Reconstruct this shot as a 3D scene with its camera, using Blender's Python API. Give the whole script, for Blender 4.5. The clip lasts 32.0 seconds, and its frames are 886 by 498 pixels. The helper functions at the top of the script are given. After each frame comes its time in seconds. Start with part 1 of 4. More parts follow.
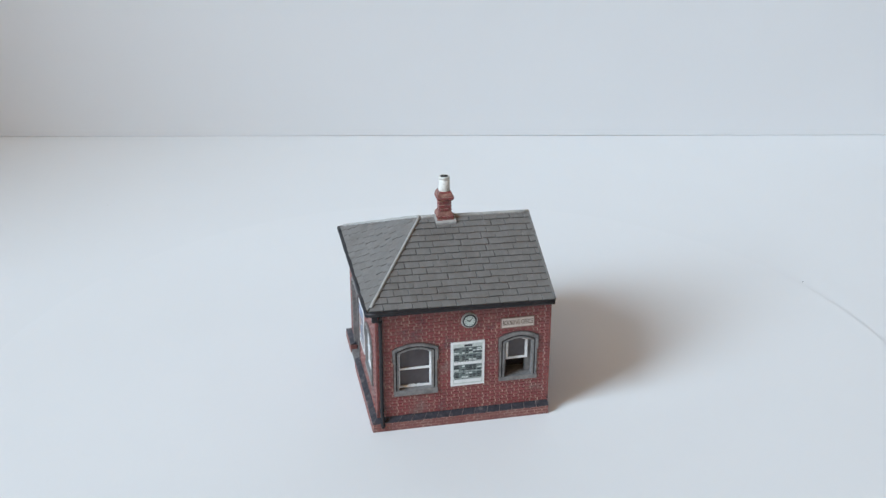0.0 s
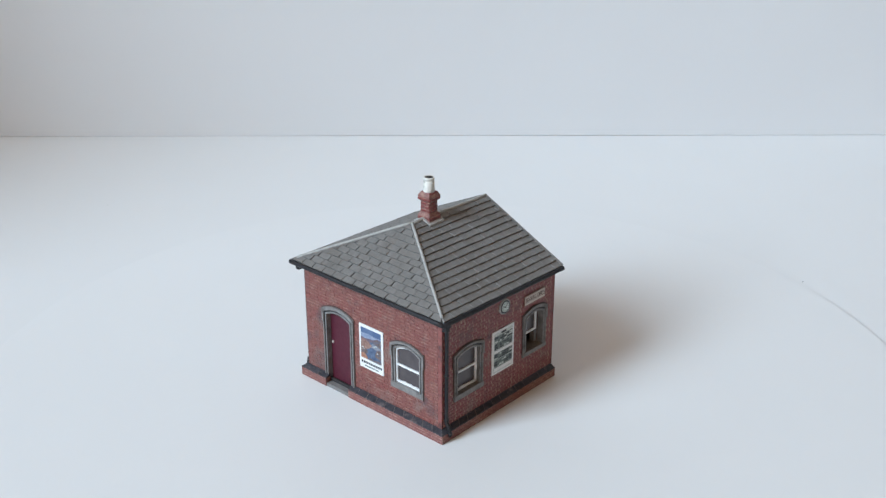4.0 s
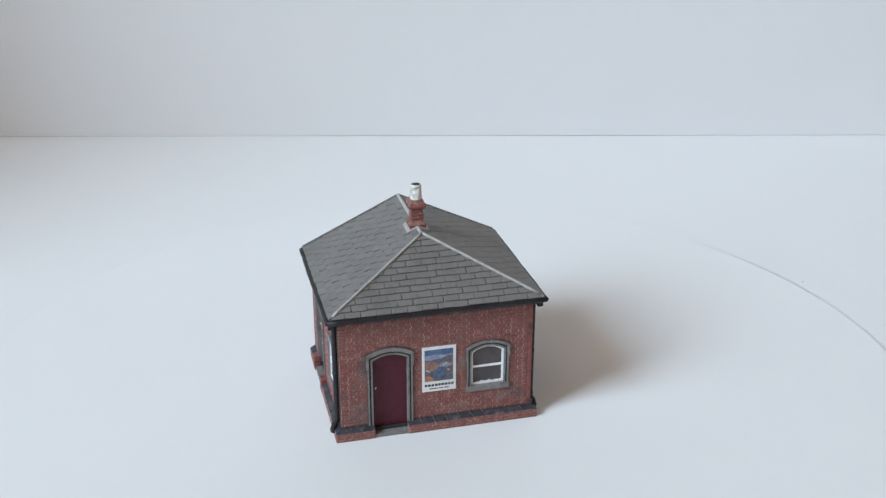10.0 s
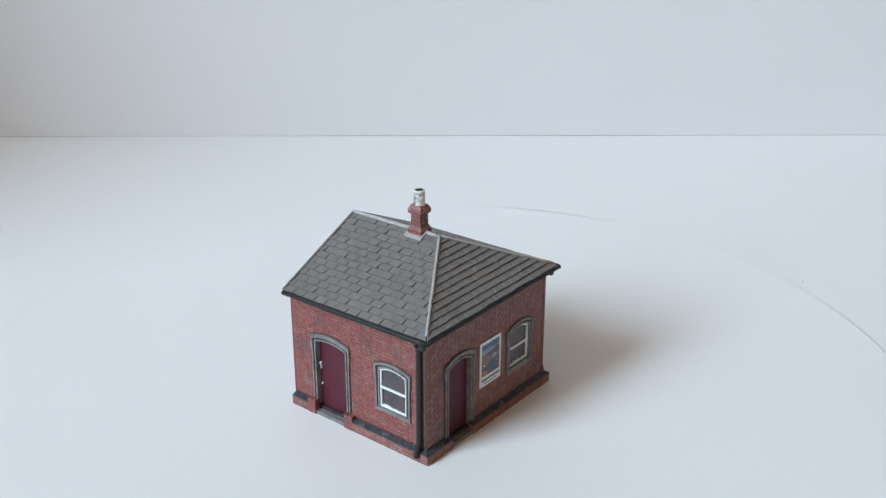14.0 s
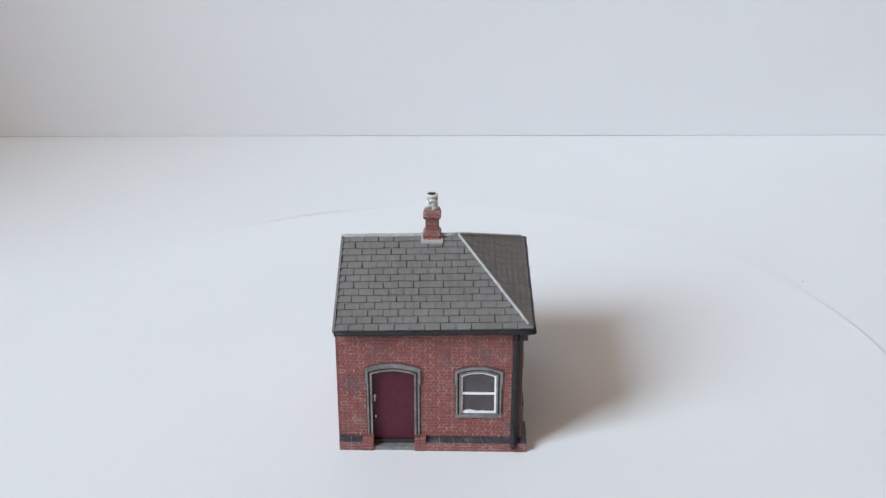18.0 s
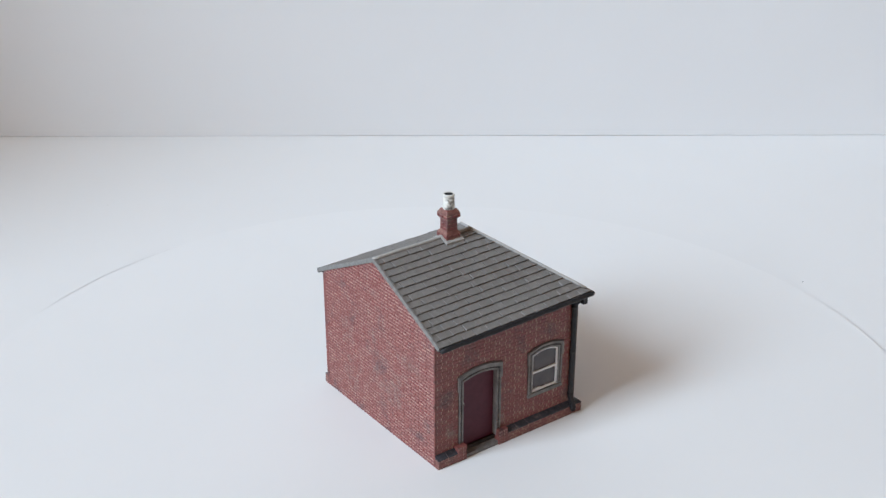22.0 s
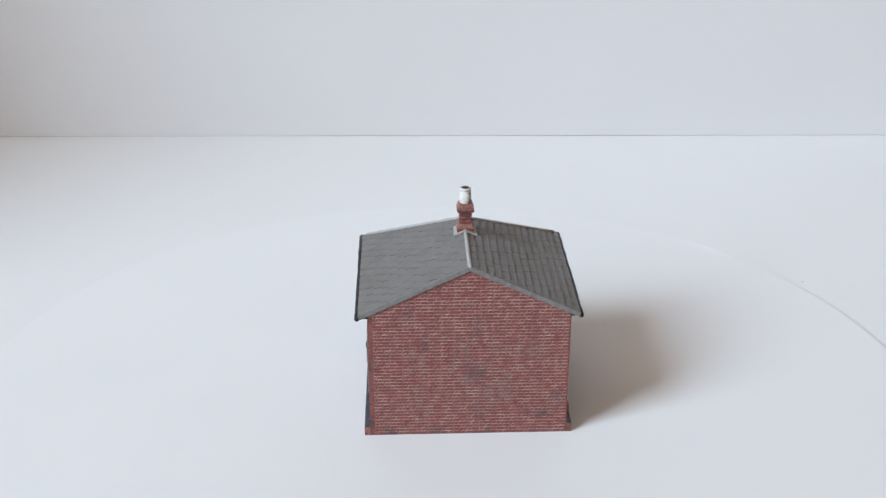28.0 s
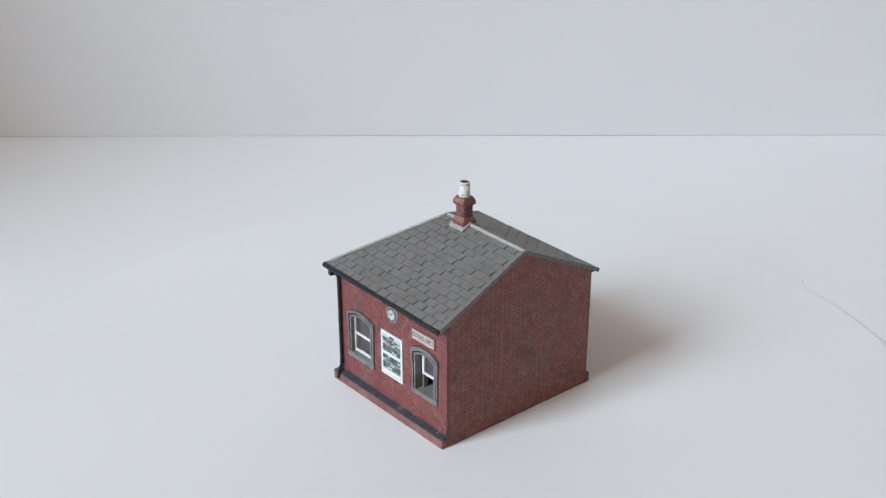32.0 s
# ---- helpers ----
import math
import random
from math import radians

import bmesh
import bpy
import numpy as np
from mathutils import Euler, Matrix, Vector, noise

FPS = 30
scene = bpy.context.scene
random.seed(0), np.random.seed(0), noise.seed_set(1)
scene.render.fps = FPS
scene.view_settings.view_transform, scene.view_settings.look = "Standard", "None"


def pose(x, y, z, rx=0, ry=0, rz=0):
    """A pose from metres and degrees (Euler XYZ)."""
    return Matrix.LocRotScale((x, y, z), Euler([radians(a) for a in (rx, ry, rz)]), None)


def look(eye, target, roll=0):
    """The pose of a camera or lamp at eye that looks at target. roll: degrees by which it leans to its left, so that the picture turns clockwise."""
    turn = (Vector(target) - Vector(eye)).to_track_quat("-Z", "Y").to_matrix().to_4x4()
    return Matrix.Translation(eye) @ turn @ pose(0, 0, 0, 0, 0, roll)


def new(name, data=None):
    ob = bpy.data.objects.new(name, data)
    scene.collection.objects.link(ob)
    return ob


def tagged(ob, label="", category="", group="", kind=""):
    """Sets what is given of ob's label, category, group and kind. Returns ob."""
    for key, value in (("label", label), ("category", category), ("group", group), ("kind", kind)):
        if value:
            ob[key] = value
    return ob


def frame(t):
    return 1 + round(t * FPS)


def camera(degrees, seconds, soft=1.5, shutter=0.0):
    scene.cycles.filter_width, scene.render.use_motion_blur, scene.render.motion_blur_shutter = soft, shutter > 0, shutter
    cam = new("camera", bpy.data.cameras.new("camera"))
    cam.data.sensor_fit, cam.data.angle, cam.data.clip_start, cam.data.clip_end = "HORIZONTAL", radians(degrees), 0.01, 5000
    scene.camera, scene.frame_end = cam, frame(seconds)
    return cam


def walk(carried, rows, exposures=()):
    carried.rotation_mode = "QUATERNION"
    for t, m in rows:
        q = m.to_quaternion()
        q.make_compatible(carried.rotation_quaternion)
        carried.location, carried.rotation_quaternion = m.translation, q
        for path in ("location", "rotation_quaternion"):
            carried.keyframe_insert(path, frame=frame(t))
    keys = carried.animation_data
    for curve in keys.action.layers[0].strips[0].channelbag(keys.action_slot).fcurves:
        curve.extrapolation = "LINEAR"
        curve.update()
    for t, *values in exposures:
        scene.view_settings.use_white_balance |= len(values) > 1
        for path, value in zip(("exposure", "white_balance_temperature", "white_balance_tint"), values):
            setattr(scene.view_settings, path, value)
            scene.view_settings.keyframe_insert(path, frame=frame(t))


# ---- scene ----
MM = 0.001
# ---- camera: stands still before the turntable ----
cam = camera(41.53, 32.0, soft=1.42)
EYE = Vector((0.0, -314.0, 187.26)) * MM
TILT, YAW = radians(24.22), radians(0.105)
AIM = EYE + Vector((math.sin(YAW) * math.cos(TILT), math.cos(YAW) * math.cos(TILT), -math.sin(TILT)))
walk(cam, [(0, look(EYE, AIM)), (32, look(EYE, AIM))],
     exposures=[(0, -0.01, 6500, 10), (14, -0.02, 6500, 10), (17.5, 0.02, 6700, 13), (28.5, 0.03, 6700, 13), (30, -0.09, 6800, 13), (32, -0.10, 6800, 13)])

# turn of the turntable: seconds and degrees
TURN = [(0, -0.9), (2.5, 21.2), (9, 82.1), (12.5, 114.5), (18.5, 170.9), (22, 203.8), (28, 259.5), (32, 297.4)]
HOUSE_AT, HOUSE_TURN = (-0.37, 7.0), 12.46


def turn_at(t):
    return float(np.interp(t, [a for a, _ in TURN], [b for _, b in TURN]))


# ---- world and light: a window on one side of an unseen, added room ----
world = bpy.data.worlds.new("sky")
scene.world = world
world.use_nodes = True
wn = world.node_tree.nodes
sky = wn.new("ShaderNodeTexSky")
sky.sky_type, sky.sun_disc = "NISHITA", False
sky.sun_elevation, sky.sun_rotation = radians(35), radians(200)
world.node_tree.links.new(sky.outputs[0], wn["Background"].inputs[0])
wn["Background"].inputs[1].default_value = 0.1

WINDOW_Y0, WINDOW_Y1, WINDOW_Z0, WINDOW_Z1, WINDOW_X = -1.75, -0.7, 0.8, 2.5, -1.75
lamp_data = bpy.data.lights.new("window_daylight", "AREA")
lamp_data.shape, lamp_data.size, lamp_data.size_y = "RECTANGLE", WINDOW_Y1 - WINDOW_Y0, WINDOW_Z1 - WINDOW_Z0
lamp_data.energy, lamp_data.color = 131, (0.694, 0.874, 1.036)
lamp = new("window_daylight", lamp_data)
mid = Vector((WINDOW_X + 0.01, (WINDOW_Y0 + WINDOW_Y1) / 2, (WINDOW_Z0 + WINDOW_Z1) / 2))
lamp.matrix_world = look(mid, mid + Vector((1, 0, 0)))


# ---- materials ----
class Mat:
    """A principled material with a few node shortcuts."""

    def __init__(self, name, rough=0.6, metal=0.0, spec=0.5):
        self.m = bpy.data.materials.new(name)
        self.m.use_nodes = True
        self.t = self.m.node_tree
        self.p = self.t.nodes["Principled BSDF"]
        self.p.inputs["Roughness"].default_value = rough
        self.p.inputs["Metallic"].default_value = metal
        self.p.inputs["Specular IOR Level"].default_value = spec
        self.co = self.t.nodes.new("ShaderNodeTexCoord").outputs["Object"]

    def node(self, kind, **values):
        n = self.t.nodes.new(kind)
        for k, v in values.items():
            n.inputs[k].default_value = v
        return n

    def link(self, a, b):
        self.t.links.new(a, b)

    def noise(self, scale, detail=4.0, rough=0.55, stretch=None):
        n = self.node("ShaderNodeTexNoise", Scale=scale, Detail=detail, Roughness=rough)
        src = self.co
        if stretch:
            mp = self.node("ShaderNodeMapping", Scale=stretch)
            self.link(src, mp.inputs[0])
            src = mp.outputs[0]
        self.link(src, n.inputs["Vector"])
        return n.outputs["Fac"]

    def ramp(self, fac, stops):
        r = self.t.nodes.new("ShaderNodeValToRGB")
        el = r.color_ramp.elements
        while len(el) < len(stops):
            el.new(0.5)
        for e, (pos, col) in zip(el, stops):
            e.position = pos
            e.color = (*col, 1) if len(col) == 3 else col
        self.link(fac, r.inputs[0])
        return r.outputs[0]

    def mix(self, a, b, fac, mode="MIX"):
        n = self.t.nodes.new("ShaderNodeMix")
        n.data_type, n.blend_type = "RGBA", mode
        for sock, v in ((n.inputs[0], fac), (n.inputs[6], a), (n.inputs[7], b)):
            if hasattr(v, "is_linked"):
                self.link(v, sock)
            elif isinstance(v, (int, float)):
                sock.default_value = v
            else:
                sock.default_value = (*v, 1)
        return n.outputs[2]

    def math(self, op, a, b=0.5):
        n = self.t.nodes.new("ShaderNodeMath")
        n.operation = op
        for sock, v in ((n.inputs[0], a), (n.inputs[1], b)):
            if hasattr(v, "is_linked"):
                self.link(v, sock)
            else:
                sock.default_value = v
        return n.outputs[0]

    def random(self):
        a = self.t.nodes.new("ShaderNodeObjectInfo").outputs["Random"]
        b = self.t.nodes.new("ShaderNodeNewGeometry").outputs["Random Per Island"]
        return self.math("FRACT", self.math("ADD", a, b))

    def color(self, v):
        if hasattr(v, "is_linked"):
            self.link(v, self.p.inputs["Base Color"])
        else:
            self.p.inputs["Base Color"].default_value = (*v, 1)
        return self

    def rough(self, v):
        self.link(v, self.p.inputs["Roughness"])
        return self

    def bump(self, height, dist, strength=1.0):
        b = self.node("ShaderNodeBump", Strength=strength, Distance=dist)
        self.link(height, b.inputs["Height"])
        self.link(b.outputs[0], self.p.inputs["Normal"])
        return self


def painted(name, c0, c1, rough=0.6, scale=900, spec=0.4, dist=0.00012, dirt=None, dirt_at=(0.55, 0.75), dirt_scale=160):
    """Hand-painted resin: two near tones, brush-like relief and, where given, a dirt wash."""
    m = Mat(name, rough, 0, spec)
    n = m.noise(scale, 5)
    col = m.ramp(n, [(0.3, c0), (0.7, c1)])
    if dirt:
        d = m.noise(dirt_scale, 5, 0.65)
        col = m.mix(col, dirt, m.ramp(d, [(dirt_at[0], (0, 0, 0)), (dirt_at[1], (1, 1, 1))]))
    m.color(col).bump(m.noise(scale * 1.6, 4), dist, 0.6)
    return m.m


# grimy paint patches, darker spots behind the downpipe: place in millimetres and radius
DARK_PATCHES = [(-24.6, 8, 28, 6), (-24.6, 22, 8, 7), (-24.6, 21, 23, 4), (-24.6, -25, 8, 6), (-24.6, -8, 27, 4), (26.7, 1, 20, 6), (26.7, -22, -1, 5), (26.7, -9, -1.5, 5), (26.7, 5, -1.5, 5), (26.7, 18, -1, 5),
         (26.7, -13, 28, 5), (26.7, 0, 29, 5), (26.7, 4, 4, 7), (26.7, 21, 5, 6), (26.7, 24, 24, 4), (14, 28.5, 28, 6), (-23.9, 29.6, 6, 4.5), (-23.9, 29.6, 12, 4.5), (-23.9, 29.6, 18, 4.5), (-23.9, 29.6, 24, 4.5), (-23.9, 29.6, 31, 4.5), (22, 28.5, 20, 5), (-14, 28.5, 29, 5), (-13, -28.4, 30, 6)]


# pale dusty patches beside the openings and over the plinth
DUST = [(-24.2, 21.3, 20, 5), (-24.2, 21.5, 9, 6), (-24.2, 6.5, 10, 4), (-24.2, -7.6, 19, 4.5), (-24.2, -6, 5, 6), (-24.2, -19, 6, 5), (-24.2, 25, 4, 5),
        (-21, 28.2, 16, 4), (-21, 28.2, 27, 4), (-20, 28.2, 6, 5), (4, 28.2, 6, 5), (-5.5, 28.2, 19, 3.5), (21, 28.2, 8, 4), (10.8, -28.2, 19, 4), (-4, -28.2, 18, 4), (-12, -28.2, 5, 6), (22, -28.2, 8, 4),
        (26.8, 6, 14, 9), (26.8, -12, 10, 8), (26.8, 16, 26, 7), (26.8, -16, 24, 7)]


def grimy(m, col, dark, most):
    """Dark and pale washes: loose streaks all over and a few denser patches."""
    col = m.mix(col, (0.20, 0.165, 0.15), spots(m, DUST, m.noise(210, 6, 0.7), 0.24, 0.58, 0.86, 0.62))
    return m.mix(col, dark, spots(m, DARK_PATCHES, m.noise(150, 6, 0.7), 0.17, 0.56, 0.78, most))


def spots(m, places, wash, gain, lo, hi, most):
    near = None
    for x, y, z, r in places:
        v = m.t.nodes.new("ShaderNodeVectorMath")
        v.operation = "DISTANCE"
        m.link(m.co, v.inputs[0])
        v.inputs[1].default_value = (x * MM, y * MM, z * MM)
        q = m.math("SUBTRACT", 1.0, m.math("DIVIDE", v.outputs["Value"], r * MM))
        near = q if near is None else m.math("MAXIMUM", near, q)
    lift = m.math("MULTIPLY", m.math("MAXIMUM", near, 0.0), gain)
    return m.ramp(m.math("ADD", wash, lift), [(lo, (0, 0, 0)), (hi, (most, most, most))])


def brick_paint(name, tones, dusty, most):
    m = Mat(name, 0.45, 0, 0.8)
    col = m.ramp(m.random(), [(k / (len(tones) - 1), c) for k, c in enumerate(tones)])
    grain = m.noise(1500, 4)
    col = m.mix(col, (0.36, 0.21, 0.19), m.ramp(grain, [(0.55, (0, 0, 0)), (0.8, (0.25, 0.25, 0.25))]))
    dust = m.noise(170, 6, 0.7)
    col = m.mix(col, dusty, m.ramp(dust, [(0.36, (0, 0, 0)), (0.66, (most, most, most))]))
    col = grimy(m, col, (0.052, 0.046, 0.056), 0.7)
    m.color(col).bump(grain, 0.00012, 0.8)
    return m.m


def mortar_paint(name, lo, mid, hi):
    m = Mat(name, 0.5, 0, 0.5)
    col = m.ramp(m.noise(420, 6, 0.7), [(0.32, lo), (0.5, mid), (0.7, hi)])
    col = grimy(m, col, (0.09, 0.082, 0.09), 0.75)
    m.color(col).bump(m.noise(1800, 3), 0.00008, 0.6)
    return m.m


def slate_paint(name, brush):
    m = Mat(name, 0.55, 0, 0.45)
    col = m.ramp(m.random(), [(0, (0.174, 0.166, 0.157)), (0.5, (0.182, 0.173, 0.164)), (1, (0.190, 0.181, 0.172))])
    n = m.noise(700, 6, 0.65)
    col = m.mix(col, (0.25, 0.243, 0.235), m.ramp(n, [(0.5, (0, 0, 0)), (0.8, (0.6, 0.6, 0.6))]))
    col = m.mix(col, (0.115, 0.100, 0.088), m.ramp(m.noise(95, 5, 0.6), [(0.5, (0, 0, 0)), (0.75, (0.5, 0.5, 0.5))]))
    col = m.mix(col, (0.27, 0.275, 0.28), m.ramp(m.noise(260, 4, 0.6, brush), [(0.5, (0, 0, 0)), (0.75, (0.28, 0.28, 0.28))]))
    m.color(col).bump(n, 0.00018, 0.8)
    return m.m


def board_white(name, tint, marks):
    m = Mat(name, 0.55, 0, 0.3)
    col = m.ramp(m.noise(9, 3), [(0.3, tint), (0.7, tuple(c * 0.975 for c in tint))])
    if marks:
        col = m.mix(col, tuple(c * 0.8 for c in tint), m.ramp(m.noise(60, 6, 0.7), [(0.70, (0, 0, 0)), (0.78, (0.25, 0.25, 0.25))]))
    m.color(col).bump(m.noise(700, 3), 0.00003, 0.3)
    return m.m


BRICK = brick_paint("red_brick_paint", [(0.195, 0.027, 0.029), (0.215, 0.031, 0.032), (0.24, 0.038, 0.038)], (0.185, 0.085, 0.075), 0.36)
BRICK_DUSTY = brick_paint("dusty_brick_paint", [(0.165, 0.029, 0.026), (0.185, 0.034, 0.029), (0.21, 0.041, 0.034)], (0.175, 0.095, 0.08), 0.48)
# paler edge colours hold the light that left sides and ledges catch
BRICK_LIT_EDGE_DULL = mortar_paint("dull_lit_brick_edge", (0.22, 0.075, 0.066), (0.30, 0.145, 0.125), (0.43, 0.27, 0.225))
BRICK_LIT_EDGE = mortar_paint("lit_brick_edge", (0.23, 0.08, 0.068), (0.37, 0.21, 0.175), (0.54, 0.40, 0.32))
MORTAR = mortar_paint("pale_mortar", (0.16, 0.046, 0.040), (0.21, 0.080, 0.066), (0.33, 0.18, 0.14))
MORTAR_PALE = mortar_paint("rubbed_pale_mortar", (0.18, 0.066, 0.062), (0.23, 0.10, 0.095), (0.33, 0.19, 0.18))
MORTAR_DULL = mortar_paint("dull_mortar", (0.15, 0.05, 0.045), (0.22, 0.095, 0.08), (0.42, 0.26, 0.205))
BLOCK = painted("plinth_block_paint", (0.19, 0.055, 0.05), (0.27, 0.10, 0.09), 0.55, 900, dirt=(0.08, 0.045, 0.045), dirt_at=(0.5, 0.7), dirt_scale=350)
SLATE, SLATE_HIP = slate_paint("slate_paint", (3.0, 0.35, 0.35)), slate_paint("hip_slate_paint", (0.35, 3.0, 0.35))
SLATE_BED = painted("slate_bed", (0.07, 0.066, 0.062), (0.10, 0.094, 0.088), 0.7)
# paler slate tone: light on the joint sides put into colour
SLATE_LIT_EDGE = painted("lit_slate_edge", (0.22, 0.213, 0.205), (0.33, 0.32, 0.308), 0.5, 700)
GREY_TRIM = painted("grey_trim", (0.165, 0.158, 0.155), (0.245, 0.237, 0.233), 0.55, 900, dirt=(0.10, 0.092, 0.09), dirt_at=(0.48, 0.72), dirt_scale=230)
GREY_WORN = painted("rubbed_grey_edge", (0.30, 0.295, 0.29), (0.44, 0.435, 0.43), 0.5, 700, dirt=(0.17, 0.165, 0.16), dirt_at=(0.45, 0.6), dirt_scale=420)
GROOVE = painted("groove_wash", (0.02, 0.019, 0.019), (0.04, 0.038, 0.038), 0.7)
DARK_BROWN = painted("dark_brown_paint", (0.055, 0.034, 0.03), (0.12, 0.07, 0.06), 0.6, 500)
LEAD = painted("lead_flashing", (0.335, 0.33, 0.316), (0.45, 0.445, 0.43), 0.55, 900, dirt=(0.22, 0.21, 0.2), dirt_at=(0.55, 0.8), dirt_scale=500)
VERGE = painted("verge_grey", (0.15, 0.145, 0.139), (0.235, 0.23, 0.222), 0.6, 700)
BLACK = painted("black_paint", (0.012, 0.011, 0.013), (0.026, 0.025, 0.028), 0.48, 900, 0.32)
BLACK_WORN = painted("worn_black_paint", (0.026, 0.026, 0.033), (0.062, 0.061, 0.074), 0.5, 700, 0.4, dirt=(0.15, 0.125, 0.125), dirt_at=(0.56, 0.74), dirt_scale=330)
COPING_WORN = painted("dusty_coping_edge", (0.07, 0.066, 0.075), (0.24, 0.21, 0.20), 0.6, 420)
DOOR_RED = painted("maroon_paint", (0.074, 0.0115, 0.0235), (0.092, 0.016, 0.030), 0.48, 500, 0.3)
SASH_WHITE = painted("sash_white", (0.78, 0.79, 0.80), (0.88, 0.88, 0.88), 0.5, 900, dirt=(0.42, 0.42, 0.43), dirt_at=(0.62, 0.8), dirt_scale=600)
PANE = painted("dark_pane", (0.060, 0.050, 0.054), (0.085, 0.072, 0.076), 0.22, 250, 0.5, 0.00002)
INSIDE = painted("dark_inside", (0.03, 0.027, 0.028), (0.05, 0.045, 0.045), 0.8)
POT_WHITE = painted("pot_white", (0.60, 0.59, 0.54), (0.78, 0.77, 0.72), 0.5, 700, dirt=(0.12, 0.11, 0.10), dirt_at=(0.53, 0.66), dirt_scale=330)
POT_RIM = painted("sooty_rim", (0.62, 0.61, 0.57), (0.78, 0.77, 0.72), 0.5, 700, dirt=(0.07, 0.066, 0.06), dirt_at=(0.60, 0.70), dirt_scale=420)
FLUE_DARK = painted("dark_flue", (0.012, 0.012, 0.012), (0.03, 0.028, 0.026), 0.8)
PRINT_WHITE = painted("print_white", (0.72, 0.73, 0.73), (0.80, 0.81, 0.81), 0.45, 500, dist=0.00002)
PRINT_PALE = painted("print_pale", (0.46, 0.51, 0.49), (0.66, 0.70, 0.68), 0.5, 1500, dist=0.00002)
PRINT_GREY = painted("print_grey", (0.10, 0.13, 0.13), (0.22, 0.26, 0.25), 0.5, 1800, dist=0.00002)
PRINT_DARK = painted("print_dark", (0.03, 0.035, 0.04), (0.06, 0.065, 0.07), 0.5, 900, dist=0.00002)
SIGN_CREAM = painted("sign_cream", (0.52, 0.45, 0.40), (0.62, 0.55, 0.49), 0.55, 900, dist=0.00003)
SIGN_BROWN = painted("sign_brown", (0.07, 0.045, 0.035), (0.10, 0.065, 0.05), 0.6, 900, dist=0.00002)
SIGN_FRAME = painted("sign_frame", (0.22, 0.13, 0.11), (0.30, 0.20, 0.17), 0.6, 900, dist=0.00003)
DIAL = painted("dial_white", (0.50, 0.58, 0.55), (0.66, 0.72, 0.69), 0.4, 600, dist=0.00002)
BRASS = painted("handle_metal", (0.60, 0.58, 0.55), (0.75, 0.73, 0.70), 0.35, 800)
SKY_BLUE = painted("poster_sky", (0.045, 0.085, 0.19), (0.12, 0.18, 0.31), 0.3, 350, dist=0.00002)
SEA_BLUE = painted("poster_water", (0.03, 0.055, 0.125), (0.11, 0.16, 0.25), 0.3, 800, dist=0.00002)
SKY_PALE = painted("poster_pale_sky", (0.13, 0.19, 0.33), (0.34, 0.39, 0.48), 0.3, 600, dist=0.00002)
SEA_PALE = painted("poster_pale_water", (0.13, 0.17, 0.24), (0.28, 0.3, 0.34), 0.3, 1300, dist=0.00002)
HILL_BROWN = painted("poster_brown", (0.07, 0.05, 0.055), (0.22, 0.15, 0.13), 0.3, 1500, dist=0.00002, dirt=(0.12, 0.12, 0.16), dirt_at=(0.5, 0.6), dirt_scale=1200)
HILL_VIOLET = painted("poster_far_hill", (0.09, 0.075, 0.12), (0.2, 0.14, 0.16), 0.3, 900, dist=0.00002)
HILL_ORANGE = painted("poster_hill", (0.17, 0.09, 0.075), (0.36, 0.23, 0.19), 0.3, 1100, dist=0.00002, dirt=(0.20, 0.10, 0.09), dirt_at=(0.5, 0.65), dirt_scale=900)
HILL_RED = painted("poster_roofs", (0.26, 0.09, 0.05), (0.44, 0.25, 0.17), 0.3, 1100, dist=0.00002)
CARD = board_white("white_card", (0.80, 0.81, 0.815), True)
TABLE_WHITE = board_white("white_board", (0.79, 0.80, 0.805), True)
BACK_WHITE = board_white("white_backboard", (0.725, 0.73, 0.74), False)
ROOM_PAINT = board_white("room_paint", (0.455, 0.264, 0.132), False)
# darker wall paint that dims the bounce on right-facing faces
ROOM_TAUPE = board_white("taupe_room_paint", (0.23, 0.185, 0.155), False)
ROOM_FLOOR = painted("room_floor", (0.20, 0.13, 0.08), (0.28, 0.19, 0.12), 0.6, 6, dist=0.0005)
RIM_GREY = painted("grey_rim_mark", (0.64, 0.635, 0.64), (0.755, 0.75, 0.755), 0.6, 260, dist=0.00002)
# cut edge of white card, its colour darkened to stand for shade
CARD_EDGE_SHADED = painted("shaded_card_edge", (0.20, 0.18, 0.168), (0.32, 0.30, 0.285), 0.8, 900)


# ---- building helpers ----
def mesh_of(name, bm, material, extra=()):
    bmesh.ops.recalc_face_normals(bm, faces=bm.faces)
    me = bpy.data.meshes.new(name)
    bm.to_mesh(me)
    bm.free()
    me.materials.append(material)
    for m in extra:
        me.materials.append(m)
    return me


def part(name, bm, material, parent, label="", kind="", worn=None):
    """Links a bmesh (in millimetres) as one mesh object under a thing or a part; worn is the paint of rubbed edges."""
    bmesh.ops.scale(bm, vec=(MM, MM, MM), verts=bm.verts)
    ob = new(name, mesh_of(name, bm, material, (worn,) if worn else ()))
    ob.parent = parent
    return tagged(ob, label, kind=kind)


def thing(name, label, category, group="", kind=""):
    ob = new(name)
    ob.empty_display_size = 0.01
    return tagged(ob, label, category, group, kind)


def raw_part(name, verts, faces, material, parent, label="", kind=""):
    me = bpy.data.meshes.new(name)
    me.from_pydata([(x * MM, y * MM, z * MM) for x, y, z in verts], [], faces)
    me.materials.append(material)
    ob = new(name, me)
    ob.parent = parent
    return tagged(ob, label, kind=kind)


